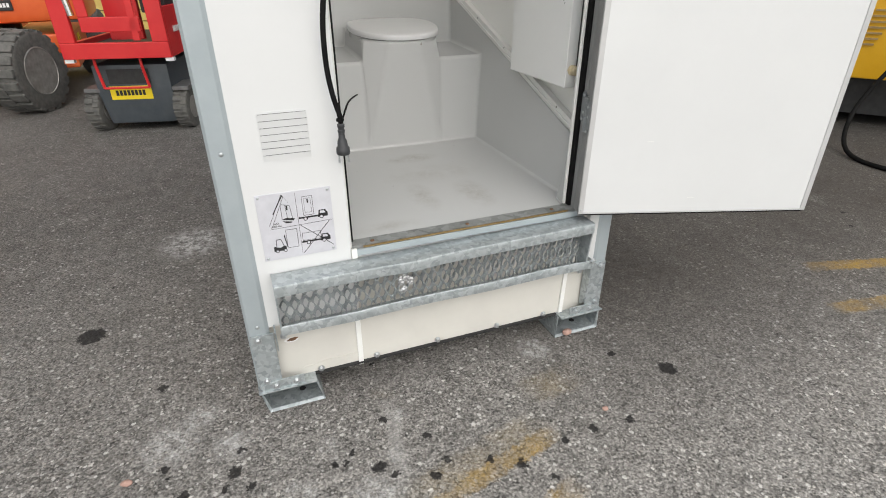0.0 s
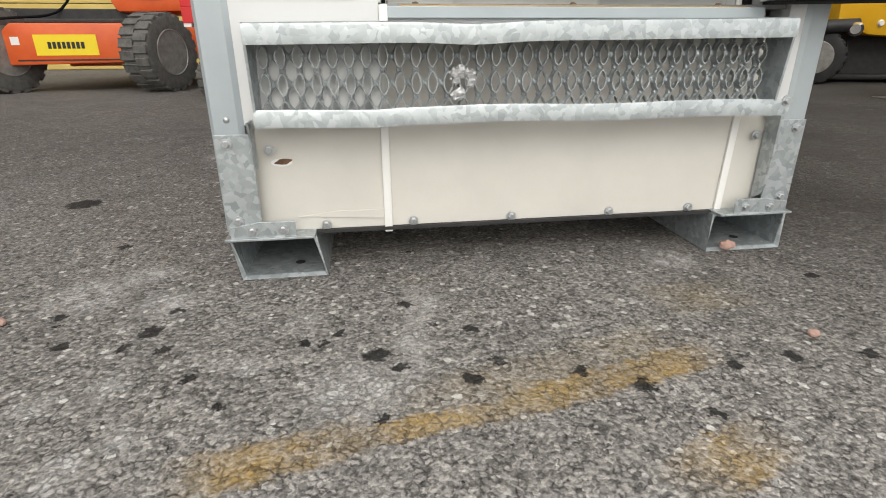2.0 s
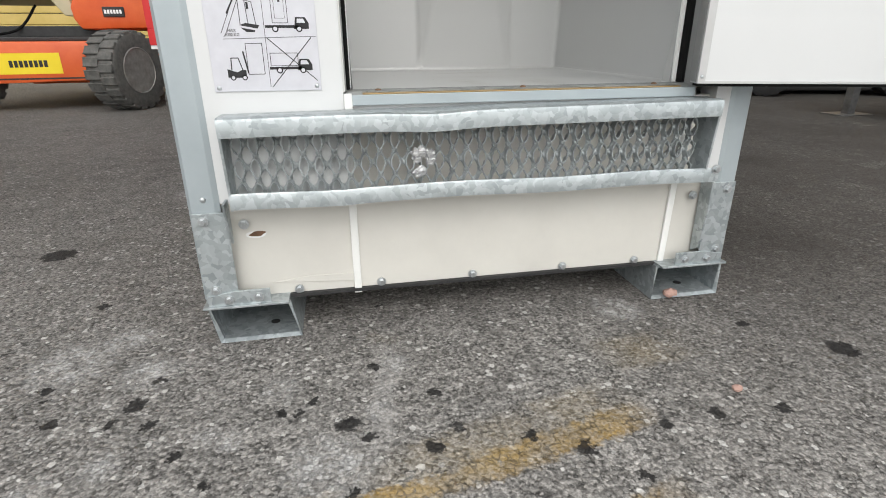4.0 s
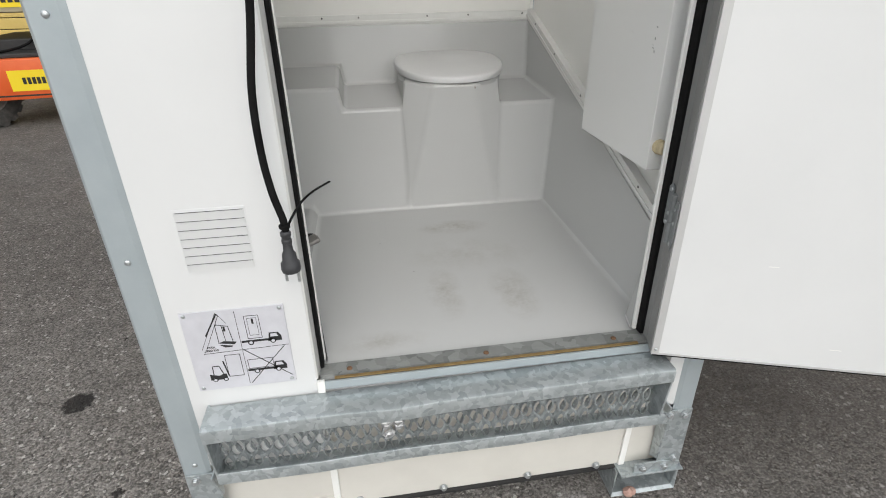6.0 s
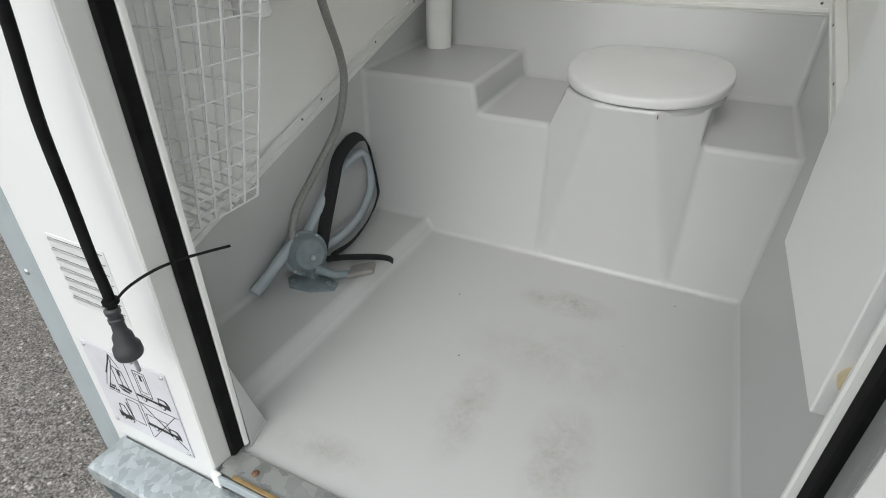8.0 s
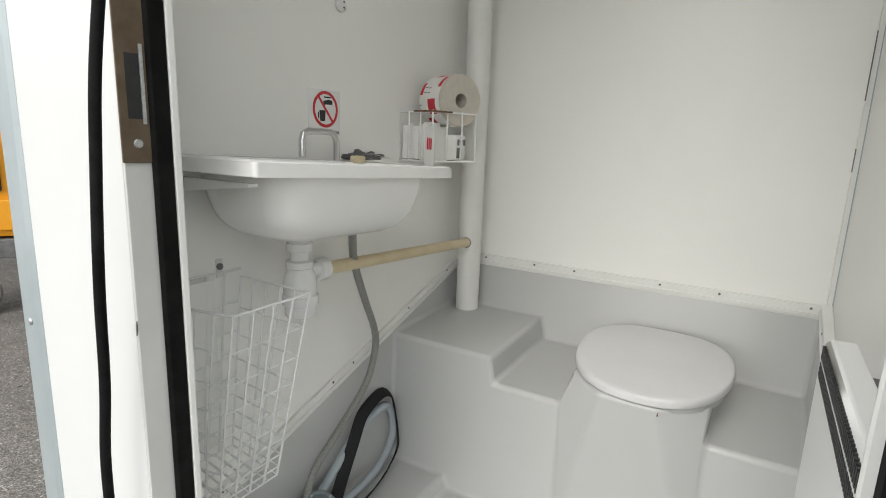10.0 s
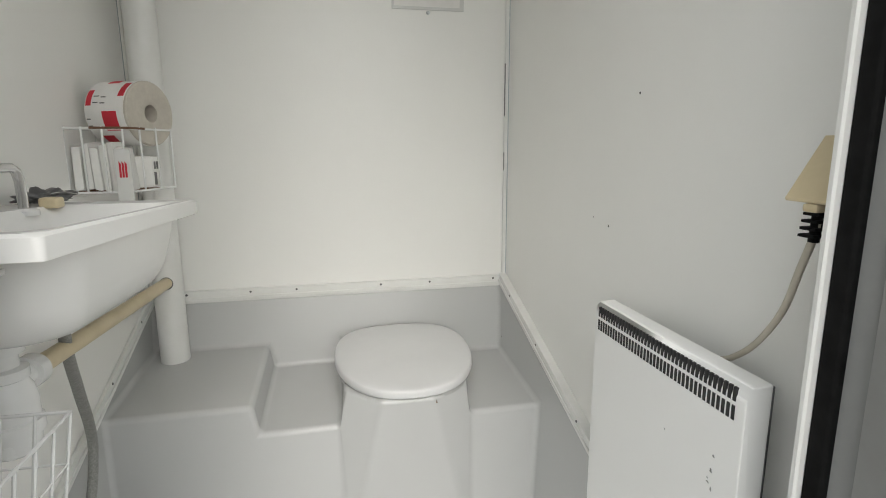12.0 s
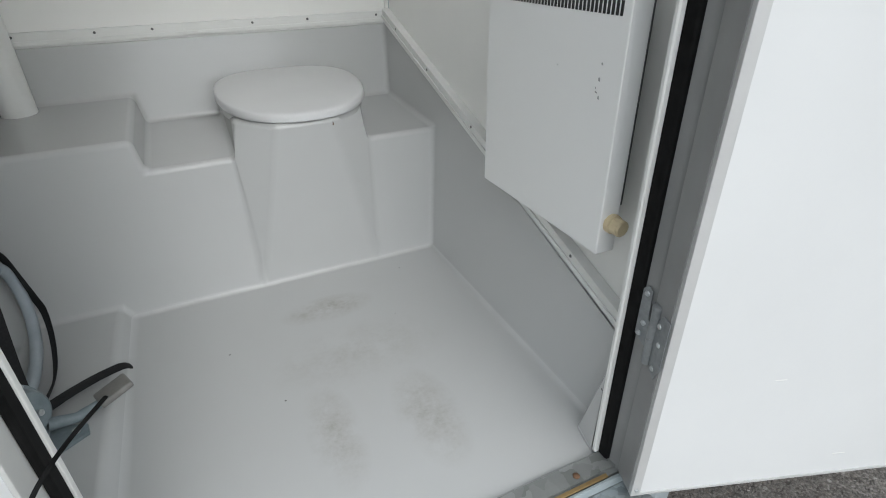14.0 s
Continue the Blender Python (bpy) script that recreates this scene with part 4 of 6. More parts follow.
# cover trims on the liner's edge
def sloped_trim(x0, x1, name, deep=0.008):
    s = 1 if x1 > x0 else -1
    bm = slab([(0.055, trim_z(0.055) - 0.006), (1.15, trim_z(1.15) - 0.006), (1.15, trim_z(1.15) + 0.026), (0.055, trim_z(0.055) + 0.026)], x0, x0 + s * deep, axis="x", bevel=0.0015)
    ob = part(name, bm, TRIM, cabin, "white cover trim sloping along the wall")
    part("trim_ridge", slab([(0.055, trim_z(0.055) + 0.002), (1.15, trim_z(1.15) + 0.002), (1.15, trim_z(1.15) + 0.01), (0.055, trim_z(0.055) + 0.01)], x0 + s * deep, x0 + s * (deep + 0.003), axis="x", bevel=0.001), TRIM, ob)
    for y in (0.25, 0.55, 0.62, 0.85, 1.05):
        link("pin", PIN, ob, "", (x0 + s * deep, y, trim_z(y) + 0.018), (0, radians(90) * s, 0))
    return ob


sloped_trim(0.0505, 0.06, "left_trim")
sloped_trim(1.0195, 1.0, "right_trim", 0.021).location.z += 0.007
back = part("back_trim", box(0.059, 1.148, 0.962, 1.011, 1.1595, 0.995, 0.0015), TRIM, cabin, "white cover trim with small screws")
part("trim_ridge", box(0.06, 1.1435, 0.968, 1.01, 1.148, 0.977, 0.001), TRIM, back)
for x in (0.14, 0.3, 0.42, 0.65, 0.79, 0.98):
    link("pin", PIN, back, "", (x, 1.148, 0.986), FRONT)
part("corner_trim", box(1.008, 1.15, 0.99, 1.0195, 1.1595, TOP - 0.055, 0.002), TRIM, cabin)
part("corner_bead", box(0.0505, 1.15, 0.99, 0.057, 1.1595, TOP - 0.055, 0.002), WALL, cabin)
for y, z, s in ((0.572, 1.222, 1), (0.63, 1.232, 0.6), (0.495, 1.45, 1), (0.13, 0.982, 1.2), (0.132, 0.869, 1.2)):
    link("drill_hole", dome_mesh("drill_hole", 0.0022 * s, 0.0004, DARK), cabin, "", (1.0198, y, z), (0, radians(-90), 0))
for z in (1.3, 1.45, 1.52):
    part("sealant_mark", box(1.0065, 1.1475, z, 1.0085, 1.1505, z + 0.05 + 0.02 * (z > 1.4)), GREY_IRON, cabin)

# ---------------------------------------------------------------- toilet lid
toilet = thing("toilet", (0.68, 0.95, 0.82), "closed white plastic toilet lid on the moulded pedestal", "toilet")


def lid_ring(scale, z, tilt=0.0):
    """A rounded D: a broad round front and a flatter back."""
    out = []
    for k in range(48):
        a = k * math.tau / 48
        c, s = math.cos(a), math.sin(a)
        r = 1.0
        x = 0.168 * math.copysign(abs(c) ** (0.86 if s < 0 else 0.62), c)
        y = (0.205 if s < 0 else 0.165) * math.copysign(abs(s) ** (0.95 if s < 0 else 0.66), s)
        if s > 0:
            x *= 1 - 0.1 * s
        out.append((0.683 + x * scale * r, 0.945 + y * scale, z + tilt * y * scale))
    return out


LT = 0.085
bm = loft([lid_ring(0.955, 0.851, LT), lid_ring(0.99, 0.8513, LT), lid_ring(1.0, 0.854, LT), lid_ring(1.0, 0.8625, LT), lid_ring(0.997, 0.8665, LT), lid_ring(0.99, 0.8688, LT), lid_ring(0.978, 0.8703, LT)] + [lid_ring(s, 0.8708 + 0.004 * (1 - s * s), LT) for s in (0.92, 0.86, 0.8, 0.74, 0.68, 0.62, 0.56, 0.5, 0.44, 0.38, 0.32, 0.26, 0.2, 0.12)])
for v in bm.verts:
    # the rear third falls away behind a soft fold
    past = v.co.y - (1.005 - 0.6 * (v.co.x - 0.683) ** 2)
    if past > 0 and v.co.z > 0.86:
        v.co.z -= 0.05 * past
part("lid", bm, LID, toilet, "closed white lid with a faint fold", smooth=True)
part("seat_ring", loft([lid_ring(0.88, 0.826, 0.03), lid_ring(0.955, 0.827, 0.03), lid_ring(0.96, 0.849, LT), lid_ring(0.88, 0.8493, LT)]), LINER, toilet, smooth=True)
# dark ring drawn in for the shaded gap between seat and lid
part("gap_shade", loft([lid_ring(0.95, 0.849, LT), lid_ring(0.968, 0.849, LT), lid_ring(0.968, 0.851, LT), lid_ring(0.95, 0.851, LT)]), DARK, toilet)
part("hinge_block", box(0.545, 1.06, 0.8165, 0.82, 1.125, 0.855, 0.008), LINER, toilet)
part("rust_drip", slab([(0.7285, 0.818), (0.7315, 0.818), (0.7305, 0.826), (0.7295, 0.826)], 0.743, 0.7444), RUST, toilet)

# ---------------------------------------------------------------- washbasin
basin = thing("washbasin", (0.18, 0.42, 1.02), "white plastic washbasin on a bracket with tap and trap", "washbasin")
X0, X1, Y0, Y1, ZR = 0.054, 0.308, 0.143, 0.632, 1.2925
bowl = [round_rect(X0, X1, Y0, Y1, 0.006, ZR - 0.022), round_rect(X0, X1, Y0, Y1, 0.008, ZR - 0.003), round_rect(X0 + 0.003, X1 - 0.003, Y0 + 0.003, Y1 - 0.003, 0.012, ZR),
        round_rect(X0 + 0.075, X1 - 0.016, Y0 + 0.03, Y1 - 0.06, 0.03, ZR - 0.001), round_rect(X0 + 0.08, X1 - 0.02, Y0 + 0.037, Y1 - 0.066, 0.035, ZR - 0.008), round_rect(X0 + 0.084, X1 - 0.026, Y0 + 0.075, Y1 - 0.075, 0.04, ZR - 0.02),
        round_rect(X0 + 0.09, X1 - 0.038, Y0 + 0.1, Y1 - 0.1, 0.045, ZR - 0.085), round_rect(X0 + 0.11, X1 - 0.075, Y0 + 0.15, Y1 - 0.15, 0.05, ZR - 0.105)]
under = [round_rect(X0, X1, Y0, Y1, 0.006, ZR - 0.022, 9)]
for d, inset in ((0.0, 0.0), (0.02, 0.003), (0.04, 0.007), (0.06, 0.012), (0.075, 0.018), (0.087, 0.026), (0.096, 0.036), (0.103, 0.05), (0.1065, 0.066), (0.108, 0.085)):
    under.append(round_rect(X0 + 0.02 + 0.6 * inset, X1 - 0.013 - inset, Y0 + 0.06 + 1.2 * inset, Y1 - 0.055 - 1.2 * inset, 0.05 - 0.1 * max(0, inset - 0.03), ZR - 0.0225 - d, 9))
bm = loft(bowl, close=False)
own = bmesh.new()
bm.verts.ensure_lookup_table()
n = len(bowl[0])
bm.faces.new(bm.verts[-n:])
loft(under, close=False, bm=bm)
bm.verts.ensure_lookup_table()
n = len(under[0])
bm.faces.new(bm.verts[-n:])
bmesh.ops.remove_doubles(bm, verts=bm.verts, dist=0.0002)
for v in bm.verts:
    v.co.z += 0.04 * (0.41 - v.co.y)
part("basin", bm, BASIN, basin, "white rectangular basin", smooth=True)
part("bracket", slab([(0.054, 1.268), (0.255, 1.268), (0.255, 1.263), (0.07, 1.243), (0.068, 1.181), (0.061, 1.173), (0.054, 1.173)], 0.175, 0.192, bevel=0.001), BASIN, basin, "folded white steel wall bracket")
part("bracket", slab([(0.054, 1.268), (0.2, 1.268), (0.2, 1.263), (0.07, 1.243), (0.068, 1.181), (0.061, 1.173), (0.054, 1.173)], 0.58, 0.597, bevel=0.001), BASIN, basin)
part("overflow_box", box(0.056, 0.56, 1.191, 0.13, 0.635, 1.253, 0.012), BASIN, basin)
TX, TY = 0.13, 0.385
trap = part("trap", lathe([(0.024, 0.142), (0.0235, 0.125), (0.021, 0.123), (0.021, 0.105), (0.0245, 0.104), (0.0245, 0.09), (0.017, 0.088), (0.017, 0.072), (0.026, 0.07), (0.026, 0.058), (0.022, 0.056), (0.028, 0.045), (0.031, 0.03), (0.031, 0.006), (0.034, 0.004), (0.034, -0.012),
             (0.029, -0.014), (0.029, -0.034), (0.026, -0.037)], at=(TX, TY, 1.037), sides=28), PLASTIC, basin, "white bottle trap under the basin", smooth=True)
part("outlet_nut", lathe([(0.015, -0.03), (0.015, 0.01), (0.022, 0.011), (0.022, 0.032), (0.016, 0.034)], at=(TX - 0.002, TY + 0.035, 1.081), axis=(0.0, 1, -0.05), sides=20), PLASTIC, trap, smooth=True)
part("drain_pipe", tube([(0.127, 0.446, 1.0785), (0.126, 1.05, 1.046)], 0.0135, 16), BEIGE, basin, "beige plastic drain pipe to the stand pipe", smooth=True)
tap = part("tap", tube([(0.127, 0.488, 1.280), (0.127, 0.488, 1.325), (0.1265, 0.484, 1.337), (0.1255, 0.474, 1.343), (0.1185, 0.423, 1.344), (0.1175, 0.412, 1.339), (0.117, 0.408, 1.327), (0.117, 0.408, 1.297)], 0.0062, 12), CHROME, basin, "chrome bent swivel tap", smooth=True)
part("tap_base", lathe([(0.017, 0), (0.017, 0.006), (0.012, 0.009)], at=(0.127, 0.488, 1.280), sides=20), PLASTIC, tap, smooth=True)

# stand pipe
pipe = thing("stand_pipe", (0.12, 1.074, 0.84), "white plastic vent pipe rising from the bench", "pipe")
part("pipe", lathe([(0.034, 0.838), (0.034, TOP - 0.06)], at=(0.12, 1.074, 0), sides=32), TRIM, pipe, smooth=True)
part("pipe_hole", lathe([(0.0155, 0), (0.0155, 0.001)], at=(0.126, 1.0408, 1.046), axis=(0, -1, 0), sides=20), GREY_IRON, pipe)

# soap, dish and rag on the basin
rag = thing("crumpled_rag", (0.1, 0.61, 1.3), "crumpled dark rag on the basin rim", "rag")
own = bmesh.new()
bmesh.ops.create_icosphere(own, subdivisions=4, radius=1)
for v in own.verts:
    d = noise.noise(v.co * 2.3) * 0.5 + noise.noise(v.co * 6) * 0.25
    v.co = Vector((0.095 + 0.03 * v.co.x * (1 + d), 0.625 + 0.048 * v.co.y * (1 + d), 1.3006 + max(0, 0.011 * v.co.z * (1 + 2 * d) + 0.004)))
part("cloth", own, GREY_IRON, rag, smooth="all")
note = thing("paper_sheet", (0.085, 0.68, 1.3), "loose white paper sheet on the basin rim", "paper")
bm = bmesh.new()
loft([[(0.06 + 0.07 * u, 0.6 + 0.105 * w, 1.3015 + dz + 0.014 * math.sin(2.4 * w + u)) for u, w in ((0, 0.2), (0.5, 0), (1, 0.1), (1, 0.9), (0.5, 1.0), (0, 0.95))] for dz in (0.0, 0.0006)], bm=bm)
part("sheet", bm, PAPER, note)
soap = thing("soap_bar", (0.125, 0.58, 1.3), "small worn beige soap bar on the basin rim", "soap")
part("bar", box(0.118, 0.556, 1.295, 0.144, 0.578, 1.3105, 0.005, segments=3), BEIGE, soap, smooth=True)

for loose in (rag, note, soap):
    loose.location += Vector((0.004, -0.024, -0.0115))

# braided hose from basin to pump
hose = thing("braided_hose", (0.09, 0.43, 0.55), "braided steel hose from basin to foot pump", "hose")
HP = [(0.15, 0.51, 1.2), (0.145, 0.515, 1.165), (0.128, 0.54, 1.08), (0.11, 0.597, 0.98), (0.092, 0.656, 0.888), (0.085, 0.67, 0.826), (0.085, 0.632, 0.745), (0.088, 0.53, 0.67), (0.092, 0.457, 0.622), (0.095, 0.425, 0.57), (0.097, 0.42, 0.53)]
part("hose_body", tube(HP, 0.0085, 12, smooth_steps=8), HOSE, hose, smooth="all")

# ---------------------------------------------------------------- foot pump
pump = thing("foot_pump", (0.14, 0.43, ZL), "grey-blue cast foot pump with pedal on the ledge", "foot pump")
AX = Vector((0.78, -0.42, 0.3)).normalized()
C = Vector((0.112, 0.437, 0.53))
drum = part("pump_body", lathe([(0.03, -0.03), (0.042, -0.026), (0.042, -0.004), (0.048, -0.003), (0.048, 0.008), (0.042, 0.009), (0.036, 0.03), (0.03, 0.036), (0.012, 0.037)], at=C, axis=AX, sides=28), PUMP, pump, "round cast pump housing", smooth=True)
side = AX.cross(Vector((0, 0, 1))).normalized()
up = side.cross(AX)
for k in range(6):
    a = k * math.tau / 6 + 0.3
    part("screw", lathe([(0.004, 0), (0.003, 0.003)], at=C + AX * 0.008 + (side * math.cos(a) + up * math.sin(a)) * 0.0435, axis=AX, sides=8), STEEL, drum)
part("name_tag", box(-0.008, -0.006, 0, 0.008, 0.006, 0.0008, turn=Matrix.Translation(C + AX * 0.031 + up * 0.024) @ (AX * 0.8 + up * 0.6).to_track_quat("Z", "Y").to_matrix().to_4x4()), PAPER, drum)
part("pivot_pin", tube([C + AX * 0.034 - up * 0.004, C + AX * 0.05 - up * 0.004], 0.005, 10), STEEL, pump)
part("mount_foot", prism([(0.088, 0.4), (0.11, 0.378), (0.16, 0.384), (0.2, 0.41), (0.196, 0.432), (0.165, 0.44), (0.14, 0.47), (0.105, 0.46)], ZL, ZL + 0.007, 0.002), PUMP, pump, smooth=True)
part("neck", box(-0.018, -0.014, -0.06, 0.018, 0.014, -0.025, 0.006, turn=Matrix.Translation((0.127, 0.43, 0.541))), PUMP, pump, smooth=True)
for x, y in ((0.112, 0.392), (0.182, 0.418)):
    part("bolt", lathe([(0.006, 0), (0.006, 0.005)], at=(x, y, ZL + 0.007), sides=6), STEEL, pump)
lever = part("lever", tube([(0.15, 0.425, 0.507), (0.185, 0.435, 0.496), (0.22, 0.45, 0.5)], [0.011, 0.009, 0.008], 10), PUMP, pump, smooth=True)
turn_pedal = Matrix.Translation((0.24, 0.458, 0.511)) @ Matrix.Rotation(radians(24), 4, "Z") @ Matrix.Rotation(radians(-14), 4, "Y")
own = box(-0.027, -0.018, -0.006, 0.028, 0.019, 0.006, 0.005, turn=turn_pedal, segments=3)
part("pedal", own, RIM, lever, "worn bare metal pedal", smooth=True)
part("inlet", tube([(0.1, 0.425, 0.56), (0.094, 0.4, 0.545), (0.084, 0.36, 0.516), (0.076, 0.316, 0.492)], 0.0115, 14), TUBE, pump, "blue-grey tube stub", smooth=True)
tubes = thing("water_tube", (0.08, 0.7, ZL), "blue-grey plastic water tube looped beside the pump", "tube")
part("loop", tube([(0.09, 0.46, 0.535), (0.082, 0.52, 0.57), (0.075, 0.6, 0.615), (0.072, 0.67, 0.64), (0.074, 0.73, 0.645), (0.078, 0.755, 0.61), (0.082, 0.755, 0.56), (0.09, 0.72, 0.525), (0.1, 0.65, 0.502), (0.105, 0.56, 0.496), (0.1, 0.49, 0.503)], 0.0105, 12, smooth_steps=5), TUBE, tubes, smooth="all")
strap = thing("webbing_strap", (0.1, 0.6, ZL), "black woven strap looped round the water tube", "strap")
WEB = material("black_webbing", (0.008, 0.008, 0.009), (0.02, 0.02, 0.021), 0.9, size=200, bump=0.4, bump_size=500)
part("loop", tube([(0.11, 0.49, 0.498), (0.1, 0.53, 0.55), (0.09, 0.585, 0.62), (0.085, 0.62, 0.668), (0.08, 0.67, 0.688), (0.076, 0.72, 0.69), (0.08, 0.75, 0.665), (0.088, 0.757, 0.61), (0.098, 0.755, 0.56), (0.11, 0.735, 0.528), (0.125, 0.66, 0.5), (0.135, 0.57, 0.489), (0.13, 0.5, 0.492)], 0.01, 8, flat=(0.0145, 0.0022), smooth_steps=5), WEB, strap, smooth=True)
part("tail", tube([(0.14, 0.47, 0.503), (0.165, 0.5, 0.497), (0.205, 0.535, 0.49), (0.24, 0.555, 0.485), (0.252, 0.562, 0.476)], [0.011] * 21, 8, flat=(0.0115, 0.003), smooth_steps=5), WEB, strap, smooth=True)

# ---------------------------------------------------------------- wire waste basket
waste = thing("wire_basket", (0.14, 0.23, 0.76), "white coated wire waste basket hung on the wall", "wire basket")


def wire_basket():
    top = [(0.056, 0.185), (0.056, 0.322), (0.232, 0.318), (0.234, 0.168), (0.1, 0.14)]
    bot = [(0.06, 0.17), (0.06, 0.285), (0.198, 0.268), (0.2, 0.152), (0.1, 0.13)]
    zt, zb = 1.08, 0.76

    def at(i, u, s):
        j = (i + 1) % 5
        p = [(1 - u) * Vector((*top[i], 0)) + u * Vector((*top[j], 0)), (1 - u) * Vector((*bot[i], 0)) + u * Vector((*bot[j], 0))]
        q = (1 - s) * p[0] + s * p[1]
        lift = 0.014 if i == 0 else 0.0
        return Vector((q.x, q.y, zt + lift * (1 - s) + (zb - zt) * s))

    rim = bmesh.new()
    for i in range(5):
        tube([at(i, 0, 0), at(i, 1, 0)], 0.0022, 6, bm=rim)
    part("rim", rim, PLASTIC, waste)
    for i in range(5):
        n = (4, 5, 4, 4, 2)[i]
        for k in range(n):
            part("upright_wire", tube([at(i, k / n, 0), at(i, k / n, 1)], 0.002, 6), PLASTIC, waste)
    for s in (0.18, 0.34, 0.48, 0.6, 0.7, 0.79, 0.88, 0.95, 1.0):
        ring = bmesh.new()
        for i in range(5):
            tube([at(i, 0, s), at(i, 1, s)], 0.0015, 5, bm=ring)
        part("hoop_wire", ring, PLASTIC, waste)
    for k in range(1, 6):
        u = k / 6
        a, b = at(0, u, 1), at(2, 1 - u, 1)
        part("floor_wire", tube([a, b], 0.002, 6), PLASTIC, waste)
    for k in range(1, 4):
        a, b = at(1, k / 4, 1), at(3, 1 - k / 4, 1)
        part("floor_wire", tube([a, b], 0.002, 6), PLASTIC, waste)
    part("mount_plate", box(0.0555, 0.205, 0.93, 0.058, 0.265, 1.085, 0.002), PLASTIC, waste)
    part("hook", lathe([(0.006, 0), (0.006, 0.004), (0.003, 0.006)], at=(0.052, 0.28, 1.105), axis=(1, 0, 0), sides=12), GREY_IRON, waste)
    part("hook_eye", box(0.0505, 0.274, 1.085, 0.053, 0.287, 1.118, 0.001), PLASTIC, waste)


wire_basket()
waste.location += Vector((0.0, -0.01, 0.0))

# ---------------------------------------------------------------- paper holder and rolls
holder = thing("paper_holder", (0.13, 0.95, 1.29), "rusty white wire holder for toilet paper", "wire holder")
hx0, hx1, hy0, hy1, hz0, hz1 = 0.054, 0.185, 0.84, 1.03, 1.292, 1.41
corners = [(hx0, 0.85), (0.155, 0.845), (0.203, 0.975), (hx0, 0.985)]
for z in (hz0, hz1):
    part("hoop_wire", tube([(x, y, z) for x, y in corners + corners[:1]], 0.0022, 6), PLASTIC, holder)
for x, y in ((hx0, 0.85), (0.085, 0.848), (0.12, 0.846), (0.155, 0.845), (0.171, 0.888), (0.187, 0.932), (0.203, 0.975), (hx0, 0.985)):
    part("upright_wire", tube([(x, y, hz0), (x, y, hz1 + 0.004)], 0.002, 6), PLASTIC, holder)
for k in range(1, 4):
    y = 0.85 + 0.13 * k / 4
    part("floor_wire", tube([(hx0, y, hz0), (0.156 + 0.012 * k, y, hz0)], 0.0018, 6), RUST, holder)
part("rusty_rim", tube([(0.1, 0.846, hz1 + 0.001), (0.156, 0.844, hz1 + 0.001), (0.176, 0.9, hz1 + 0.001)], 0.0024, 6), RUST, holder)
towels = thing("paper_towels", (0.12, 0.93, hz0), "stack of folded white paper towels in the holder", "paper towels")
for k in range(6):
    x = 0.062 + k * 0.0148
    bm = box(x, 0.854 + 0.004 * (k % 2), hz0 + 0.003, x + 0.0138, 0.915, hz0 + 0.088 + 0.006 * math.sin(k * 2.1), 0.004)
    for v in bm.verts:
        v.co += 0.006 * noise.noise_vector(v.co * 30)
    part("fold", bm, PAPER, towels, smooth=True)
pack = thing("paper_packet", (0.15, 0.98, hz0), "white printed paper packet in the holder", "packet")
part("packet", box(0.08, 0.918, hz0 + 0.003, 0.179, 0.972, hz0 + 0.066, 0.008), PAPER, pack, smooth=True)
part("print_block", box(0.1788, 0.924, hz0 + 0.008, 0.1796, 0.938, hz0 + 0.034), GREY_IRON, pack)
for k in range(3):
    part("print_line", box(0.1788, 0.926 + 0.015 * k, hz0 + 0.04, 0.1796, 0.936 + 0.015 * k, hz0 + 0.055), GREY_IRON, pack)
tag = thing("hanging_tag", (0.186, 0.85, 1.28), "clear plastic tag with red marks hung on the holder", "tag")
part("card", box(0.138, 0.838, 1.272, 0.166, 0.8405, 1.372, 0.001), SLEEVE, tag)
for k in range(3):
    part("red_bar", slab([(0.145 + 0.005 * k, 1.32), (0.1485 + 0.005 * k, 1.32), (0.149 + 0.005 * k, 1.345), (0.1455 + 0.005 * k, 1.35)], 0.8368, 0.8377), RED_INK, tag)
roll = thing("toilet_roll", (0.11, 0.955, 1.36), "large toilet roll in red-printed wrapper resting on the holder", "toilet roll")
RC = Vector((0.0, 0.952, 1.443))
bm = bmesh.new()
prof = [(0.02, 0.176), (0.0705, 0.176), (0.0733, 0.173), (0.0733, 0.07), (0.0705, 0.067), (0.02, 0.067), (0.02, 0.176)]
rows = []
for r, x in prof:
    rows.append([(x, RC.y + r * math.cos(k * math.tau / 40), RC.z + r * math.sin(k * math.tau / 40)) for k in range(40)])
part("paper", loft(rows, close=False), KRAFT, roll, "rough grey paper with a hollow core", smooth=True)
part("wrapper", loft([[(x, RC.y + r * math.cos(k * math.tau / 40), RC.z + r * math.sin(k * math.tau / 40)) for k in range(40)] for x, r in ((0.067, 0.0735), (0.067, 0.0741), (0.168, 0.0741), (0.168, 0.0735))], close=False), PAPER, roll, "white wrapper with red blocks", smooth=True)


def on_roll(x0, x1, a0, a1, mat, name):
    bm = bmesh.new()
    n = 6
    rows = [[(x, RC.y + 0.0746 * math.cos(radians(a0 + (a1 - a0) * k / n)), RC.z + 0.0746 * math.sin(radians(a0 + (a1 - a0) * k / n))) for k in range(n + 1)] for x in (x0, x1)]
    q, w = [[bm.verts.new(p) for p in row] for row in rows]
    for k in range(n):
        bm.faces.new((q[k], q[k + 1], w[k + 1], w[k]))
    part(name, bm, mat, roll)


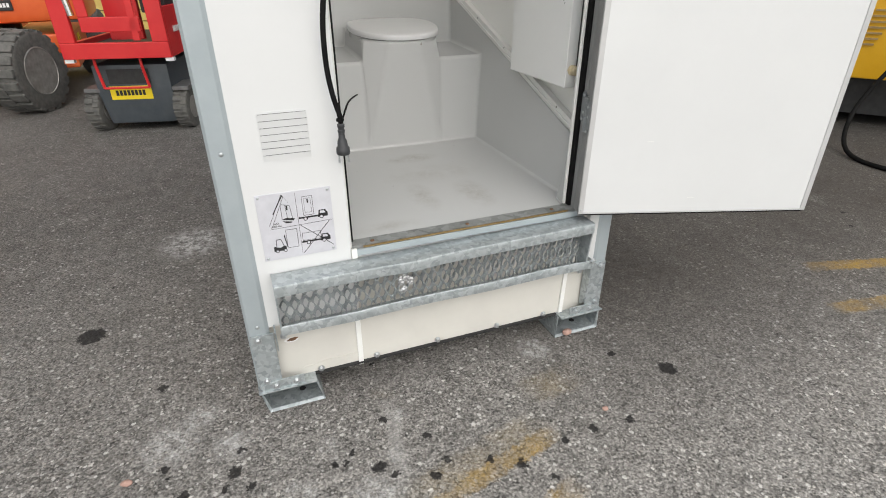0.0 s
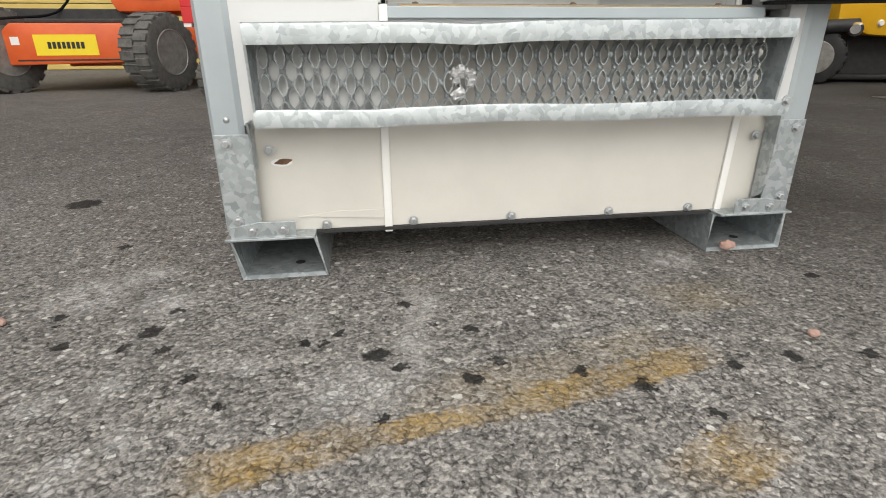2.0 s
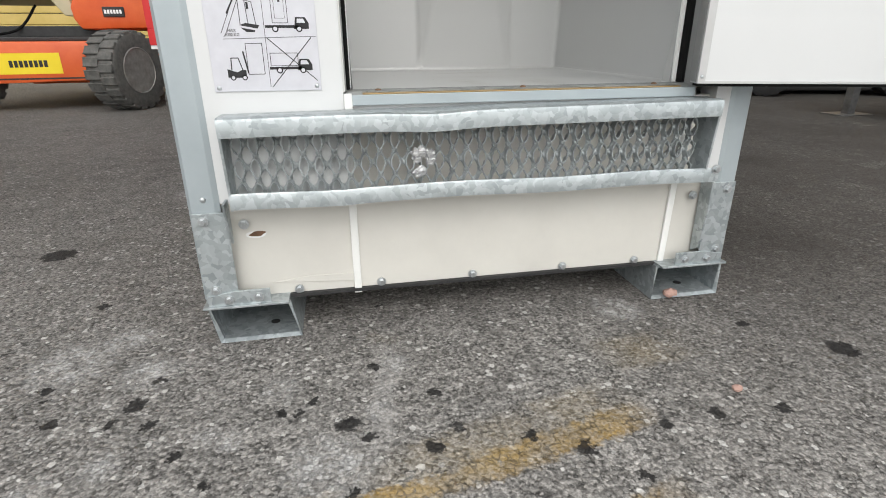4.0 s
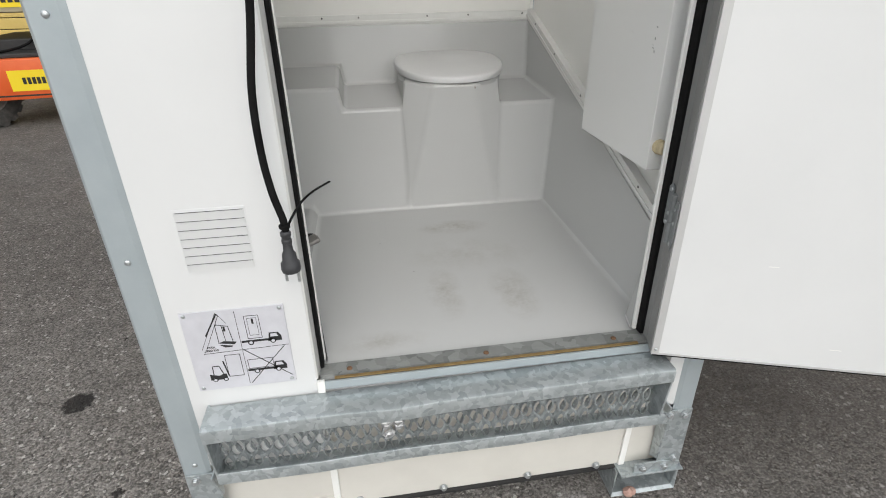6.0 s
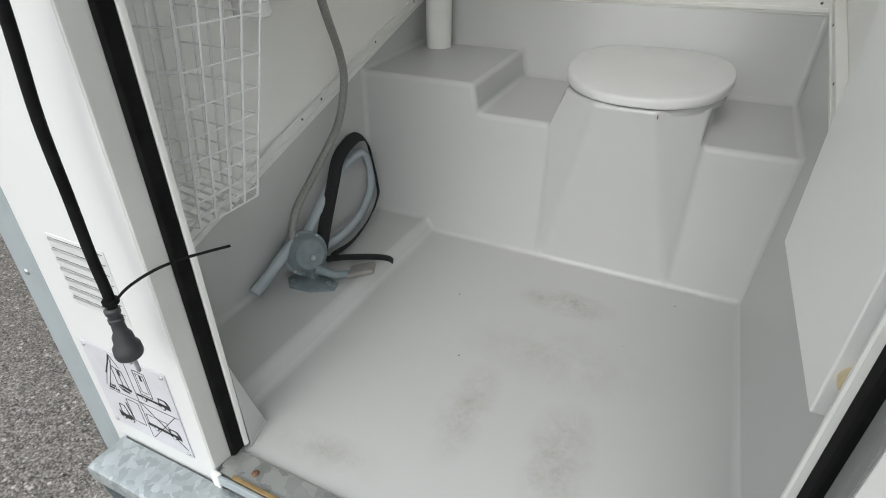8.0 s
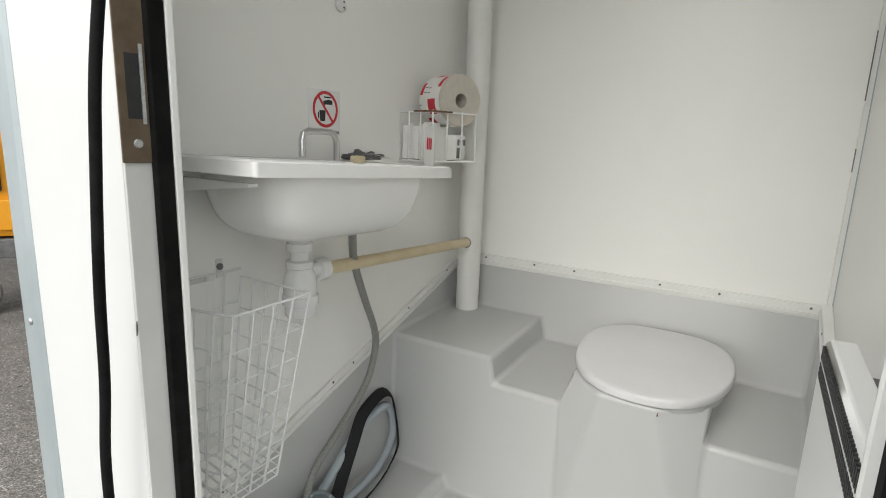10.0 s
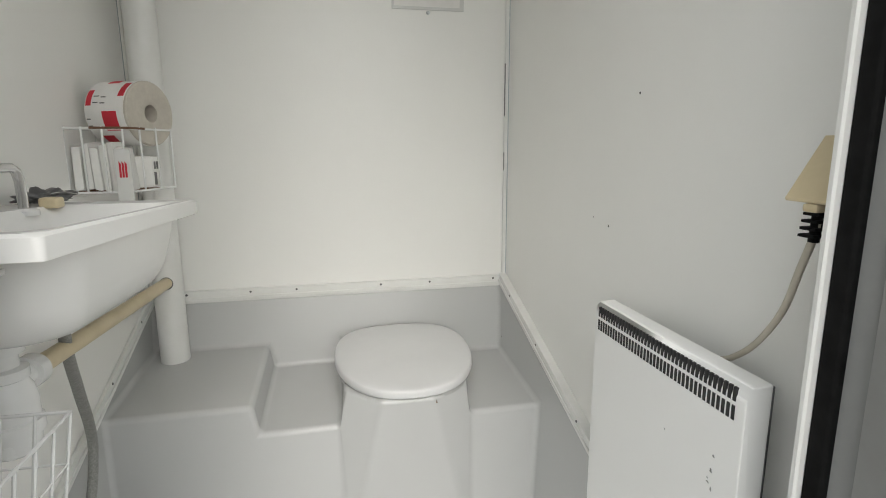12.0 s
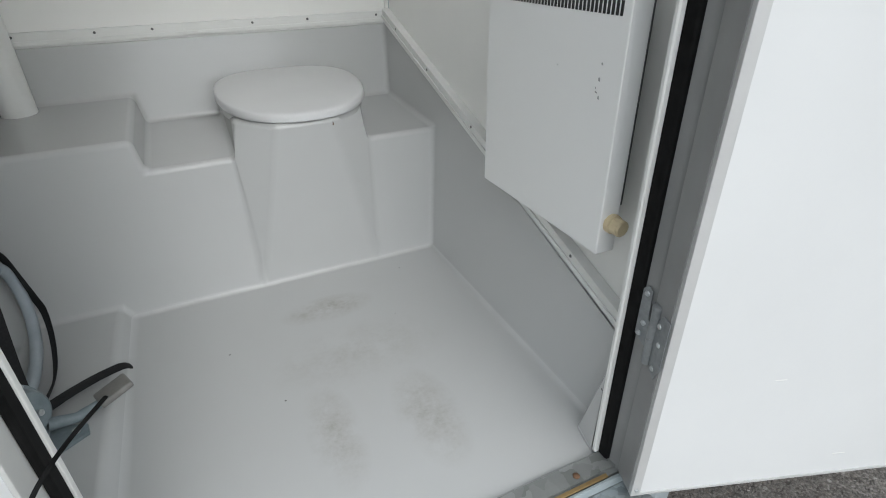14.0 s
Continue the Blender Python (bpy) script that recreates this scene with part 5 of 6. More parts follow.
for x0, x1, a0, a1 in ((0.112, 0.15, 178, 212), (0.07, 0.084, 138, 168), (0.15, 0.166, 118, 152), (0.1, 0.13, 98, 118), (0.09, 0.12, 222, 240)):
    on_roll(x0, x1, a0, a1, RED_INK, "red_block")
for x0, x1, a0, a1 in ((0.088, 0.102, 150, 152), (0.088, 0.102, 162, 164), (0.107, 0.12, 152, 154), (0.107, 0.12, 163, 165), (0.07, 0.08, 190, 192), (0.07, 0.08, 202, 204)):
    on_roll(x0, x1, a0, a1, GREY_IRON, "grey_mark")
roll.rotation_euler = (0, 0, radians(-24))
roll.scale = (0.86, 0.86, 0.86)
roll.location.x += 0.022
roll.location.z += 0.01
for held in (holder, towels, pack, tag, roll):
    held.location += Vector((-0.005, -0.046, -0.007))

# ---------------------------------------------------------------- sign, mirror and notices
sign = thing("water_sign", (0.052, 0.568, 1.4), "white sticker forbidding drinking the water, red ring", "sign")
W = (radians(90), 0, radians(90))
part("sticker", box(0.0503, 0.523, 1.352, 0.051, 0.616, 1.443, 0.0), PLASTIC, sign)
ringm = bmesh.new()
cy, cz = 0.572, 1.404
for k in range(48):
    a, b = k * math.tau / 48, (k + 1) * math.tau / 48
    ringm.faces.new([ringm.verts.new((0.0513, cy + r * math.cos(u), cz + r * math.sin(u))) for r, u in ((0.037, a), (0.037, b), (0.0305, b), (0.0305, a))])
part("ring", ringm, SIGN_RED, sign)
bar = box(0.0515, -0.033, -0.0028, 0.0518, 0.033, 0.0028)
bmesh.ops.transform(bar, matrix=Matrix.Translation((0, cy, cz)) @ Matrix.Rotation(radians(-50), 4, "X"), verts=bar.verts)
part("slash", bar, SIGN_RED, sign)
part("cup", slab([(cy - 0.016, cz - 0.024), (cy - 0.002, cz - 0.024), (cy, cz - 0.002), (cy - 0.018, cz - 0.002)], 0.0511, 0.0514, axis="x"), INK, sign)
part("cup_handle", slab([(cy - 0.022, cz - 0.019), (cy - 0.019, cz - 0.019), (cy - 0.019, cz - 0.006), (cy - 0.022, cz - 0.006)], 0.0511, 0.0514, axis="x"), INK, sign)
part("tap_shape", slab([(cy - 0.008, cz + 0.004), (cy - 0.003, cz + 0.004), (cy, cz + 0.01), (cy + 0.02, cz + 0.01), (cy + 0.02, cz + 0.018), (cy + 0.01, cz + 0.02), (cy - 0.006, cz + 0.017)], 0.0511, 0.0514, axis="x"), INK, sign)
part("tap_handle", slab([(cy - 0.004, cz + 0.023), (cy + 0.016, cz + 0.023), (cy + 0.016, cz + 0.026), (cy - 0.004, cz + 0.026)], 0.0511, 0.0514, axis="x"), INK, sign)
text("lettering", "EJ DRICKSVATTEN", 0.0108, (0.0512, 0.568, 1.3575), W, INK, sign)

sign.location += Vector((0, -0.033, -0.014))
mirror = thing("wall_mirror", (0.055, 0.4, 1.62), "frameless wall mirror held by round white clips", "mirror")
part("glass", box(0.0525, 0.2, 1.619, 0.0565, 0.612, 2.1, 0.0006), MIRROR, mirror)
for y, z in ((0.613, 1.612), (0.2, 1.612)):
    clip = part("clip", lathe([(0.014, 0), (0.014, 0.006), (0.011, 0.0085)], at=(0.0505, y, z), axis=(1, 0, 0), sides=20), PLASTIC, mirror, smooth=True)
    for dz in (-0.005, 0.006):
        part("hole", lathe([(0.0022, 0), (0.0022, 0.0004)], at=(0.0591, y + 0.004, z + dz), axis=(1, 0, 0), sides=10), DARK, clip)

mirror.location += Vector((0, -0.03, -0.01))


def notice(x0, x1, z0, z1, mat, label, bars):
    n = thing("notice_sleeve", ((x0 + x1) / 2, 1.157, z0), label, "notice", "notices on the wall")
    part("sleeve", box(x0, 1.1566, z0, x1, 1.1594, z1, 0.0012), SLEEVE, n)
    part("sheet", box(x0 + 0.006, 1.1557, z0 + 0.008, x1 - 0.012, 1.1565, z1 - 0.01), mat, n)
    for z, a, b in bars:
        part("print_bar", box(x0 + a, 1.1549, z0 + z, x0 + b, 1.1556, z0 + z + 0.0045), GREY_IRON, n)
    return n


notice(0.212, 0.48, 1.792, 1.96, NOTE, "yellowed printed notice in a plastic sleeve", [(0.028 + 0.009 * k, 0.035, 0.2 - 0.03 * (k % 3)) for k in range(8)])
n2 = notice(0.699, 0.892, 1.72, 1.95, PAPER, "white printed sheet in a plastic sleeve", [(0.03 + 0.02 * k, 0.03, 0.13 - 0.03 * (k % 2)) for k in range(6)])
link("screw", SCREW, n2, "", (0.795, 1.1595, 1.714), FRONT)

# ---------------------------------------------------------------- heater
heater = thing("panel_heater", (0.98, 0.31, 0.735), "white electric panel heater with slotted top on the wall", "heater")
HY0, HY1, HZ0, HZ1 = 0.124, 0.446, 0.767, 1.121
prof = [(0.935, HZ0), (0.935, HZ1 - 0.016), (0.9375, HZ1 - 0.006), (0.943, HZ1), (0.967, HZ1 + 0.001), (0.967, HZ0)]
bm = bmesh.new()
a = [bm.verts.new((x, HY0, z)) for x, z in prof]
b = [bm.verts.new((x, HY1, z)) for x, z in prof]
bm.faces.new(a)
bm.faces.new(b[::-1])
for k in range(len(prof)):
    j = (k + 1) % len(prof)
    bm.faces.new((a[k], b[k], b[j], a[j]))
soften(bm, [e for e in bm.edges if e.calc_length() > 0.015], 0.003, 3)
case = part("case", bm, ENAMEL, heater, "white enamelled case", smooth="crisp")
for row, (za, zb) in enumerate(((HZ1 - 0.0215, HZ1 - 0.006), (HZ1 - 0.043, HZ1 - 0.0265))):
    for k in range(40):
        y = HY0 + 0.014 + k * 0.0075
        if row == 0:
            part("slot", slab([(y, za), (y + 0.0043, za), (y + 0.0043, zb), (y, zb)], 0.9342, 0.9376, axis="x"), DARK, case)
        else:
            part("slot", slab([(y, za), (y + 0.0043, za), (y + 0.0043, zb), (y, zb)], 0.9342, 0.936, axis="x"), DARK, case)
part("back_plate", box(0.967, HY0 + 0.05, HZ0 + 0.04, 1.0195, HY1 - 0.02, HZ1 - 0.03), GREY_IRON, heater)
part("thermostat_knob", lathe([(0.014, 0), (0.014, 0.008), (0.012, 0.009), (0.012, 0.022), (0.009, 0.024)], at=(0.954, HY0, 0.814), axis=(0, -1, 0), sides=12), BEIGE, heater, "yellowed thermostat knob")
for y, z, w, h in ((0.162, 1.0, 0.003, 0.005), (0.165, 0.985, 0.004, 0.002), (0.16, 0.978, 0.002, 0.005), (0.167, 0.99, 0.002, 0.002), (0.16, 1.02, 0.003, 0.003), (0.25, 1.005, 0.0015, 0.0015)):
    part("scuff", slab([(y, z), (y + w, z + 0.001), (y + w * 0.8, z + h), (y + 0.001, z + h * 0.8)], 0.9343, 0.935, axis="x"), JAMB, case)

socket = thing("socket_box", (0.99, 0.1, 1.33), "yellowed wall socket box with a cord plugged in", "socket")
own = bmesh.new()
plate = [(0.952, 0.102, 1.325), (0.952, 0.148, 1.3255), (0.998, 0.156, 1.3835), (0.998, 0.108, 1.3835)]
loft([plate, [(x + 0.002, y, z - 0.003) for x, y, z in plate]], bm=own)
soften(own, own.edges, 0.0008, 1)
part("cover", own, BEIGE, socket, "yellowed plastic flap held open by the plug")
part("back_box", box(0.985, 0.112, 1.318, 1.0195, 0.152, 1.368, 0.004), TRIM, socket)
part("plug_collar", box(0.952, 0.112, 1.3145, 0.984, 0.128, 1.3225, 0.003), BEIGE, socket)
CORD = material("grey_beige_cord", (0.46, 0.42, 0.34), (0.54, 0.5, 0.42), 0.45, size=20)
cord = thing("heater_cord", (0.985, 0.2, 1.12), "pale electric cord with ribbed black strain relief", "cord")
part("cord", tube([(0.963, 0.12, 1.315), (0.963, 0.121, 1.295), (0.967, 0.135, 1.26), (0.975, 0.158, 1.208), (0.987, 0.2, 1.157), (0.998, 0.245, 1.122), (1.006, 0.285, 1.102), (1.01, 0.31, 1.07)], 0.0036, 10, smooth_steps=6), CORD, cord, smooth="all")
for k in range(4):
    part("strain_rib", box(0.955, 0.112 + 0.001 * k, 1.3115 - 0.0068 * k, 0.971, 0.129 + 0.001 * k, 1.3145 - 0.0068 * k, 0.001), BLACK, cord)
part("strain_core", tube([(0.963, 0.12, 1.315), (0.9635, 0.122, 1.287)], 0.0048, 10), BLACK, cord)
cord.location += Vector((-0.009, -0.033, -0.008))
socket.location += Vector((-0.009, -0.033, -0.008))

# ---------------------------------------------------------------- power cord with plug by the door
plug = thing("power_cord", (0.275, -0.04, 0.73), "black power cord with plug hanging beside the door", "power cord")
CP = [(0.318, 0.012, 1.62), (0.318, -0.012, 1.52), (0.312, -0.028, 1.4), (0.303, -0.032, 1.3), (0.29, -0.033, 1.18), (0.276, -0.03, 1.07), (0.262, -0.03, 0.98), (0.26, -0.03, 0.9), (0.266, -0.034, 0.84), (0.276, -0.038, 0.795), (0.276, -0.04, 0.765)]
part("cord", tube(CP, 0.0055, 10, smooth_steps=6), BLACK, plug, smooth="all")
DARK_PLUG = material("dark_grey_plug", (0.025, 0.026, 0.028), (0.045, 0.046, 0.05), 0.5, size=40)
pb = part("plug_body", lathe([(0.006, 0.05), (0.008, 0.048), (0.008, 0.043), (0.0066, 0.041), (0.0068, 0.037), (0.0078, 0.036), (0.0078, 0.031), (0.0068, 0.03), (0.0075, 0.018), (0.0105, 0.012), (0.0112, 0.002), (0.0145, -0.003), (0.0152, -0.012), (0.014, -0.017), (0.011, -0.018)], at=(0.276, -0.04, 0.73), sides=20), DARK_PLUG, plug, "dark grey moulded plug with ribbed neck", smooth=True)
for dx in (-0.0095, 0.0095):
    part("prong", tube([(0.276 + dx, -0.04 - 0.25 * dx, 0.712), (0.276 + dx, -0.04 - 0.25 * dx, 0.694)], 0.0024, 8), STEEL, pb)
tie = part("cable_tie", tube([(0.281, -0.036, 0.787), (0.29, -0.025, 0.8), (0.302, 0.0, 0.81), (0.318, 0.03, 0.814), (0.341, 0.074, 0.812)], 0.002, 8, flat=(0.0024, 0.0013), smooth_steps=5), BLACK, plug, "loose end of a black cable tie")
part("tie_loop", lathe([(0.0075, -0.003), (0.0085, -0.002), (0.0085, 0.002), (0.0075, 0.003)], at=(0.276, -0.038, 0.787), sides=16), BLACK, tie)

plug.location += Vector((-0.002, -0.005, -0.004))

# ---------------------------------------------------------------- lifting instruction plate
label = thing("instruction_plate", (0.16, -0.002, 0.456), "grey metal plate with four lifting pictograms, riveted", "plate")
part("plate", box(0.075, -0.0022, 0.457, 0.243, -0.0002, 0.623, 0.0006), PLATE, label)
for x, z in ((0.082, 0.6165), (0.236, 0.6165), (0.082, 0.463), (0.236, 0.464)):
    link("rivet", dome_mesh("rivet", 0.0036, 0.0018, STEEL), label, "", (x, -0.0022, z), FRONT)
PX, PZ, PW, PH = 0.075, 0.457, 0.168, 0.166


def ink(points, name="print", mat=None, depth=-0.0026):
    part(name, slab([(PX + u * PW, PZ + w * PH) for u, w in points], depth, -0.0022), mat or INK, label)


def line(u0, w0, u1, w1, t=0.006):
    d = Vector((u1 - u0, w1 - w0)).normalized()
    n = Vector((-d.y, d.x)) * t / 2
    ink([(u0 - n.x, w0 - n.y), (u1 - n.x, w1 - n.y), (u1 + n.x, w1 + n.y), (u0 + n.x, w0 + n.y)], "print_line")


def wheel_mark(u, w, r=0.03):
    ink([(u + r * math.cos(k * math.tau / 16), w + r * math.sin(k * math.tau / 16)) for k in range(16)], "wheel_mark")
    ink([(u + 0.6 * r * math.cos(k * math.tau / 16), w + 0.6 * r * math.sin(k * math.tau / 16)) for k in range(16)], "wheel_mark", PLATE, -0.0029)


def truck(u, w):
    ink([(u, w + 0.03), (u + 0.3, w + 0.03), (u + 0.3, w + 0.055), (u, w + 0.055)])
    ink([(u + 0.26, w + 0.02), (u + 0.4, w + 0.02), (u + 0.4, w + 0.075), (u + 0.37, w + 0.125), (u + 0.28, w + 0.125), (u + 0.27, w + 0.06)])
    ink([(u + 0.29, w + 0.075), (u + 0.37, w + 0.075), (u + 0.352, w + 0.112), (u + 0.295, w + 0.112)], "window_mark", PLATE, -0.0029)
    wheel_mark(u + 0.09, w + 0.022)
    wheel_mark(u + 0.31, w + 0.022)


def crate(u0, w0, u1, w1, t=0.005):
    for a in ((u0, w0, u1, w0), (u0, w1, u1, w1), (u0, w0, u0, w1), (u1, w0, u1, w1)):
        line(*a, t)


line(0.52, 0.97, 0.52, 0.5, 0.004)
line(0.14, 0.48, 0.99, 0.5, 0.004)
line(0.52, 0.5, 0.52, 0.04, 0.004)
truck(0.53, 0.545)
crate(0.6, 0.62, 0.74, 0.9)
crate(0.625, 0.66, 0.715, 0.87, 0.003)
ink([(0.665, 0.8), (0.685, 0.8), (0.685, 0.86), (0.665, 0.86)])
truck(0.53, 0.17)
crate(0.545, 0.235, 0.8, 0.35)
line(0.53, 0.49, 0.97, 0.09, 0.008)
line(0.54, 0.04, 0.94, 0.49, 0.008)
crate(0.33, 0.16, 0.48, 0.44)
line(0.3, 0.37, 0.33, 0.17, 0.014)
ink([(0.14, 0.13), (0.31, 0.13), (0.31, 0.2), (0.27, 0.2), (0.23, 0.18), (0.14, 0.21)])
for a in ((0.18, 0.2, 0.185, 0.31), (0.185, 0.31, 0.25, 0.31), (0.25, 0.31, 0.28, 0.2)):
    line(*a, 0.009)
wheel_mark(0.185, 0.13, 0.026)
wheel_mark(0.29, 0.13, 0.026)
for a in ((0.13, 0.53, 0.34, 0.97), (0.17, 0.52, 0.36, 0.93), (0.34, 0.97, 0.36, 0.93), (0.15, 0.5, 0.17, 0.52)):
    line(*a, 0.005)
line(0.2, 0.7, 0.35, 0.96, 0.014)
line(0.34, 0.96, 0.32, 0.82, 0.003)
line(0.35, 0.96, 0.42, 0.84, 0.003)
for a in ((0.31, 0.83, 0.43, 0.8), (0.31, 0.83, 0.31, 0.6), (0.43, 0.8, 0.45, 0.6), (0.37, 0.82, 0.38, 0.62)):
    line(*a, 0.006)
ink([(0.38, 0.74), (0.4, 0.74), (0.4, 0.8), (0.38, 0.8)])
ink([(0.3, 0.6), (0.46, 0.57), (0.48, 0.6), (0.36, 0.62)])
ink([(0.31, 0.58), (0.44, 0.555), (0.43, 0.54), (0.36, 0.54)])
text("lettering", "MAX\n1000 KG", 0.0062, (PX + 0.225 * PW, -0.0026, PZ + 0.535 * PH), (radians(90), 0, 0), INK, label)

# ---------------------------------------------------------------- machines in the yard
def wheel(parent, at, axis, r, w, lugs=0, tyre=TYRE, rim=RIM, name="wheel", hub=0.62):
    """A solid tyre with lugs, and a dished rim."""
    ax = Vector(axis).normalized()
    prof = [(hub * r, -w * 0.46), (r * 0.9, -w * 0.5), (r * 0.97, -w * 0.46), (r, -w * 0.36), (r, w * 0.36), (r * 0.97, w * 0.46), (r * 0.9, w * 0.5), (hub * r, w * 0.46)]
    base = part(name, lathe(prof, at=at, axis=ax, sides=40), tyre, parent, "worn grey solid tyre", smooth=True)
    turn = Matrix.Translation(at) @ Vector((0, 0, 1)).rotation_difference(ax).to_matrix().to_4x4()
    if lugs:
        bm = bmesh.new()
        for k in range(lugs):
            for s in (-1, 1):
                a = (k + (0.5 if s > 0 else 0)) * math.tau / lugs
                m = turn @ Matrix.Rotation(a, 4, "Z")
                box(r * 0.94, -0.34 * math.tau * r / lugs, 0, r * 1.035, 0.34 * math.tau * r / lugs, s * w * 0.47, 0.006, bm=bm, turn=m, segments=1)
        tagged(part("tread", bm, tyre, base), kind="stuff")
    dish = [(hub * r * 1.02, w * 0.47), (hub * r * 0.98, w * 0.49), (hub * r * 0.92, w * 0.42), (hub * r * 0.8, w * 0.15), (hub * r * 0.45, w * 0.05), (hub * r * 0.4, w * 0.14), (hub * r * 0.2, w * 0.16)]
    part("rim", lathe(dish, at=at, axis=ax, sides=32), rim, base, smooth=True)
    part("hub", lathe([(hub * r * 0.36, w * 0.1), (hub * r * 0.34, w * 0.2), (hub * r * 0.15, w * 0.22)], at=at, axis=ax, sides=20), DARK, base, smooth=True)
    return base


def bars(parent, u0, u1, z0, z1, y, count=8, mat=INK, m=None):
    """A line of lettering that is left as plain bars."""
    step_w = (u1 - u0) / count
    for k in range(count):
        part("print_bar", box(u0 + k * step_w, y - 0.0015, z0, u0 + (k + 0.72) * step_w, y, z1, turn=m), mat, parent)


# orange boom lift
boom = thing("boom_lift", (-2.4, 5.6, 0), "orange articulated boom lift parked on the asphalt", "boom lift")
m = Matrix.Translation((-1.86, 4.98, 0)) @ Matrix.Rotation(radians(5), 4, "Z")
out = [(-1.18, 0.25), (-0.02, 0.27), (0.0, 0.3), (0.0, 0.56), (-0.05, 0.62), (-1.1, 0.62), (-1.18, 0.55)]
bm = slab(out, 0.0, 0.45, bevel=0.015)
bmesh.ops.transform(bm, matrix=m, verts=bm.verts)
chassis = part("chassis", bm, ORANGE, boom, "scratched orange axle beam with yellow label", smooth=True)
part("frame", box(-0.85, 0.45, 0.22, -0.1, 2.3, 0.62, 0.02, turn=m), ORANGE, boom)
part("frame_deck", box(-1.0, 0.06, 0.622, -0.12, 2.2, 0.66, 0.01, turn=m), DARK, boom)
part("beam_side", box(0.0, 0.3, 0.3, 0.55, 2.2, 0.62, 0.02, turn=m), ORANGE, boom)
lab = part("label", box(-0.93, -0.004, 0.335, -0.4, -0.0005, 0.52, turn=m), LABEL_YELLOW, chassis)
bars(lab, -0.82, -0.5, 0.395, 0.455, -0.005, 8, INK, m)
part("white_mark", box(-1.12, -0.003, 0.43, -1.05, -0.0005, 0.5, turn=m), PLASTIC, chassis)
part("grime", box(-1.1, -0.002, 0.285, -0.05, -0.0006, 0.3, turn=m), DARK, chassis)
part("axle_knuckle", lathe([(0.09, -0.1), (0.09, 0.1)], at=m @ Vector((0.03, 0.1, 0.42)), sides=20), ORANGE, boom)
wheel(boom, (-1.68, 4.88, 0.356), (0.93, -0.37, 0), 0.344, 0.3, 20, hub=0.6)
wheel(boom, (-3.15, 4.95, 0.375), (0.93, -0.37, 0), 0.37, 0.3, 20, hub=0.6)
wheel(boom, (-1.45, 6.9, 0.375), (1, 0, 0), 0.37, 0.3, 0)
# turret with cowl
cowl = [(-0.24, 0.72), (0.75, 0.74), (0.75, 1.6), (0.1, 1.6), (-0.1, 1.3), (-0.26, 1.03), (-0.3, 0.92), (-0.29, 0.82)]
bm = slab(cowl, 0.25, 1.3, bevel=0.07)
bmesh.ops.transform(bm, matrix=m, verts=bm.verts)
cw = part("cowl", bm, ORANGE, boom, "rounded orange engine cowl", smooth=True)
part("model_badge", box(-0.02, 0.235, 0.84, 0.17, 0.249, 0.93, 0.006, turn=m), DARK, cw)
bars(cw, -0.005, 0.155, 0.868, 0.903, 0.234, 6, PLASTIC, m)
part("turntable", lathe([(0.55, 0.62), (0.55, 0.72)], at=m @ Vector((-0.5, 1.0, 0.0)), sides=28), DARK, boom)
part("counterweight", box(-1.6, 0.3, 0.99, -0.3, 1.4, 1.7, 0.05, turn=m), BUFF, boom, "buff coloured counterweight with label")
foot = slab([(-0.47, 1.0), (-0.31, 1.0), (-0.25, 0.85), (-0.37, 0.85)], 0.32, 0.9, bevel=0.012)
bmesh.ops.transform(foot, matrix=m, verts=foot.verts)
part("counterweight_foot", foot, BUFF, boom)
lab = part("label", box(-1.0, 0.294, 1.04, -0.45, 0.299, 1.19, turn=m), LABEL_YELLOW, boom)
bars(lab, -0.95, -0.5, 1.08, 1.145, 0.293, 8, INK, m)
part("under_cowl", box(-1.3, 0.35, 0.66, -0.05, 1.3, 0.76, 0.01, turn=m), DARK, boom)
part("cable", tube([m @ Vector(p) for p in ((-1.9, -0.3, 0.5), (-1.5, -0.15, 0.62), (-1.1, 0.0, 0.66), (-0.8, 0.3, 0.72), (-0.66, 0.5, 0.95))], 0.012, 8, smooth_steps=5), BLACK, boom, smooth="all")
tri = slab([(0.7, 0.34), (0.88, 0.34), (0.88, 0.58), (0.7, 0.58)], 0.552, 0.556, axis="x")
bmesh.ops.transform(tri, matrix=m, verts=tri.verts)
w1 = part("warning_label", tri, LABEL_YELLOW, boom)
tri = slab([(0.74, 0.38), (0.84, 0.38), (0.79, 0.54)], 0.557, 0.56, axis="x")
bmesh.ops.transform(tri, matrix=m, verts=tri.verts)
part("warning_mark", tri, INK, w1)

boom.location = (-2.09, 4.847, 0)
boom.scale = (0.885, 0.885, 0.885)

# red scissor lift
lift = thing("scissor_lift", (-0.6, 3.9, 0), "small red and slate scissor lift parked on the asphalt", "scissor lift")
m = Matrix.Translation((-0.6, 3.62, 0)) @ Matrix.Rotation(radians(-4), 4, "Z")
bm = slab([(-0.22, 0.06), (0.25, 0.06), (0.28, 0.1), (0.28, 0.5), (-0.26, 0.5), (-0.26, 0.3)], 0.0, 1.3, bevel=0.012)
bmesh.ops.transform(bm, matrix=m, verts=bm.verts)
ch = part("chassis", bm, SLATE, lift, "slate grey chassis with yellow label", smooth=True)
part("recess", box(-0.16, -0.004, 0.36, 0.14, 0.001, 0.47, turn=m), DARK, ch)
lab = part("label", box(-0.17, -0.006, 0.245, 0.13, -0.001, 0.345, turn=m), LABEL_YELLOW, ch)
bars(lab, -0.13, 0.09, 0.275, 0.315, -0.007, 8, INK, m)
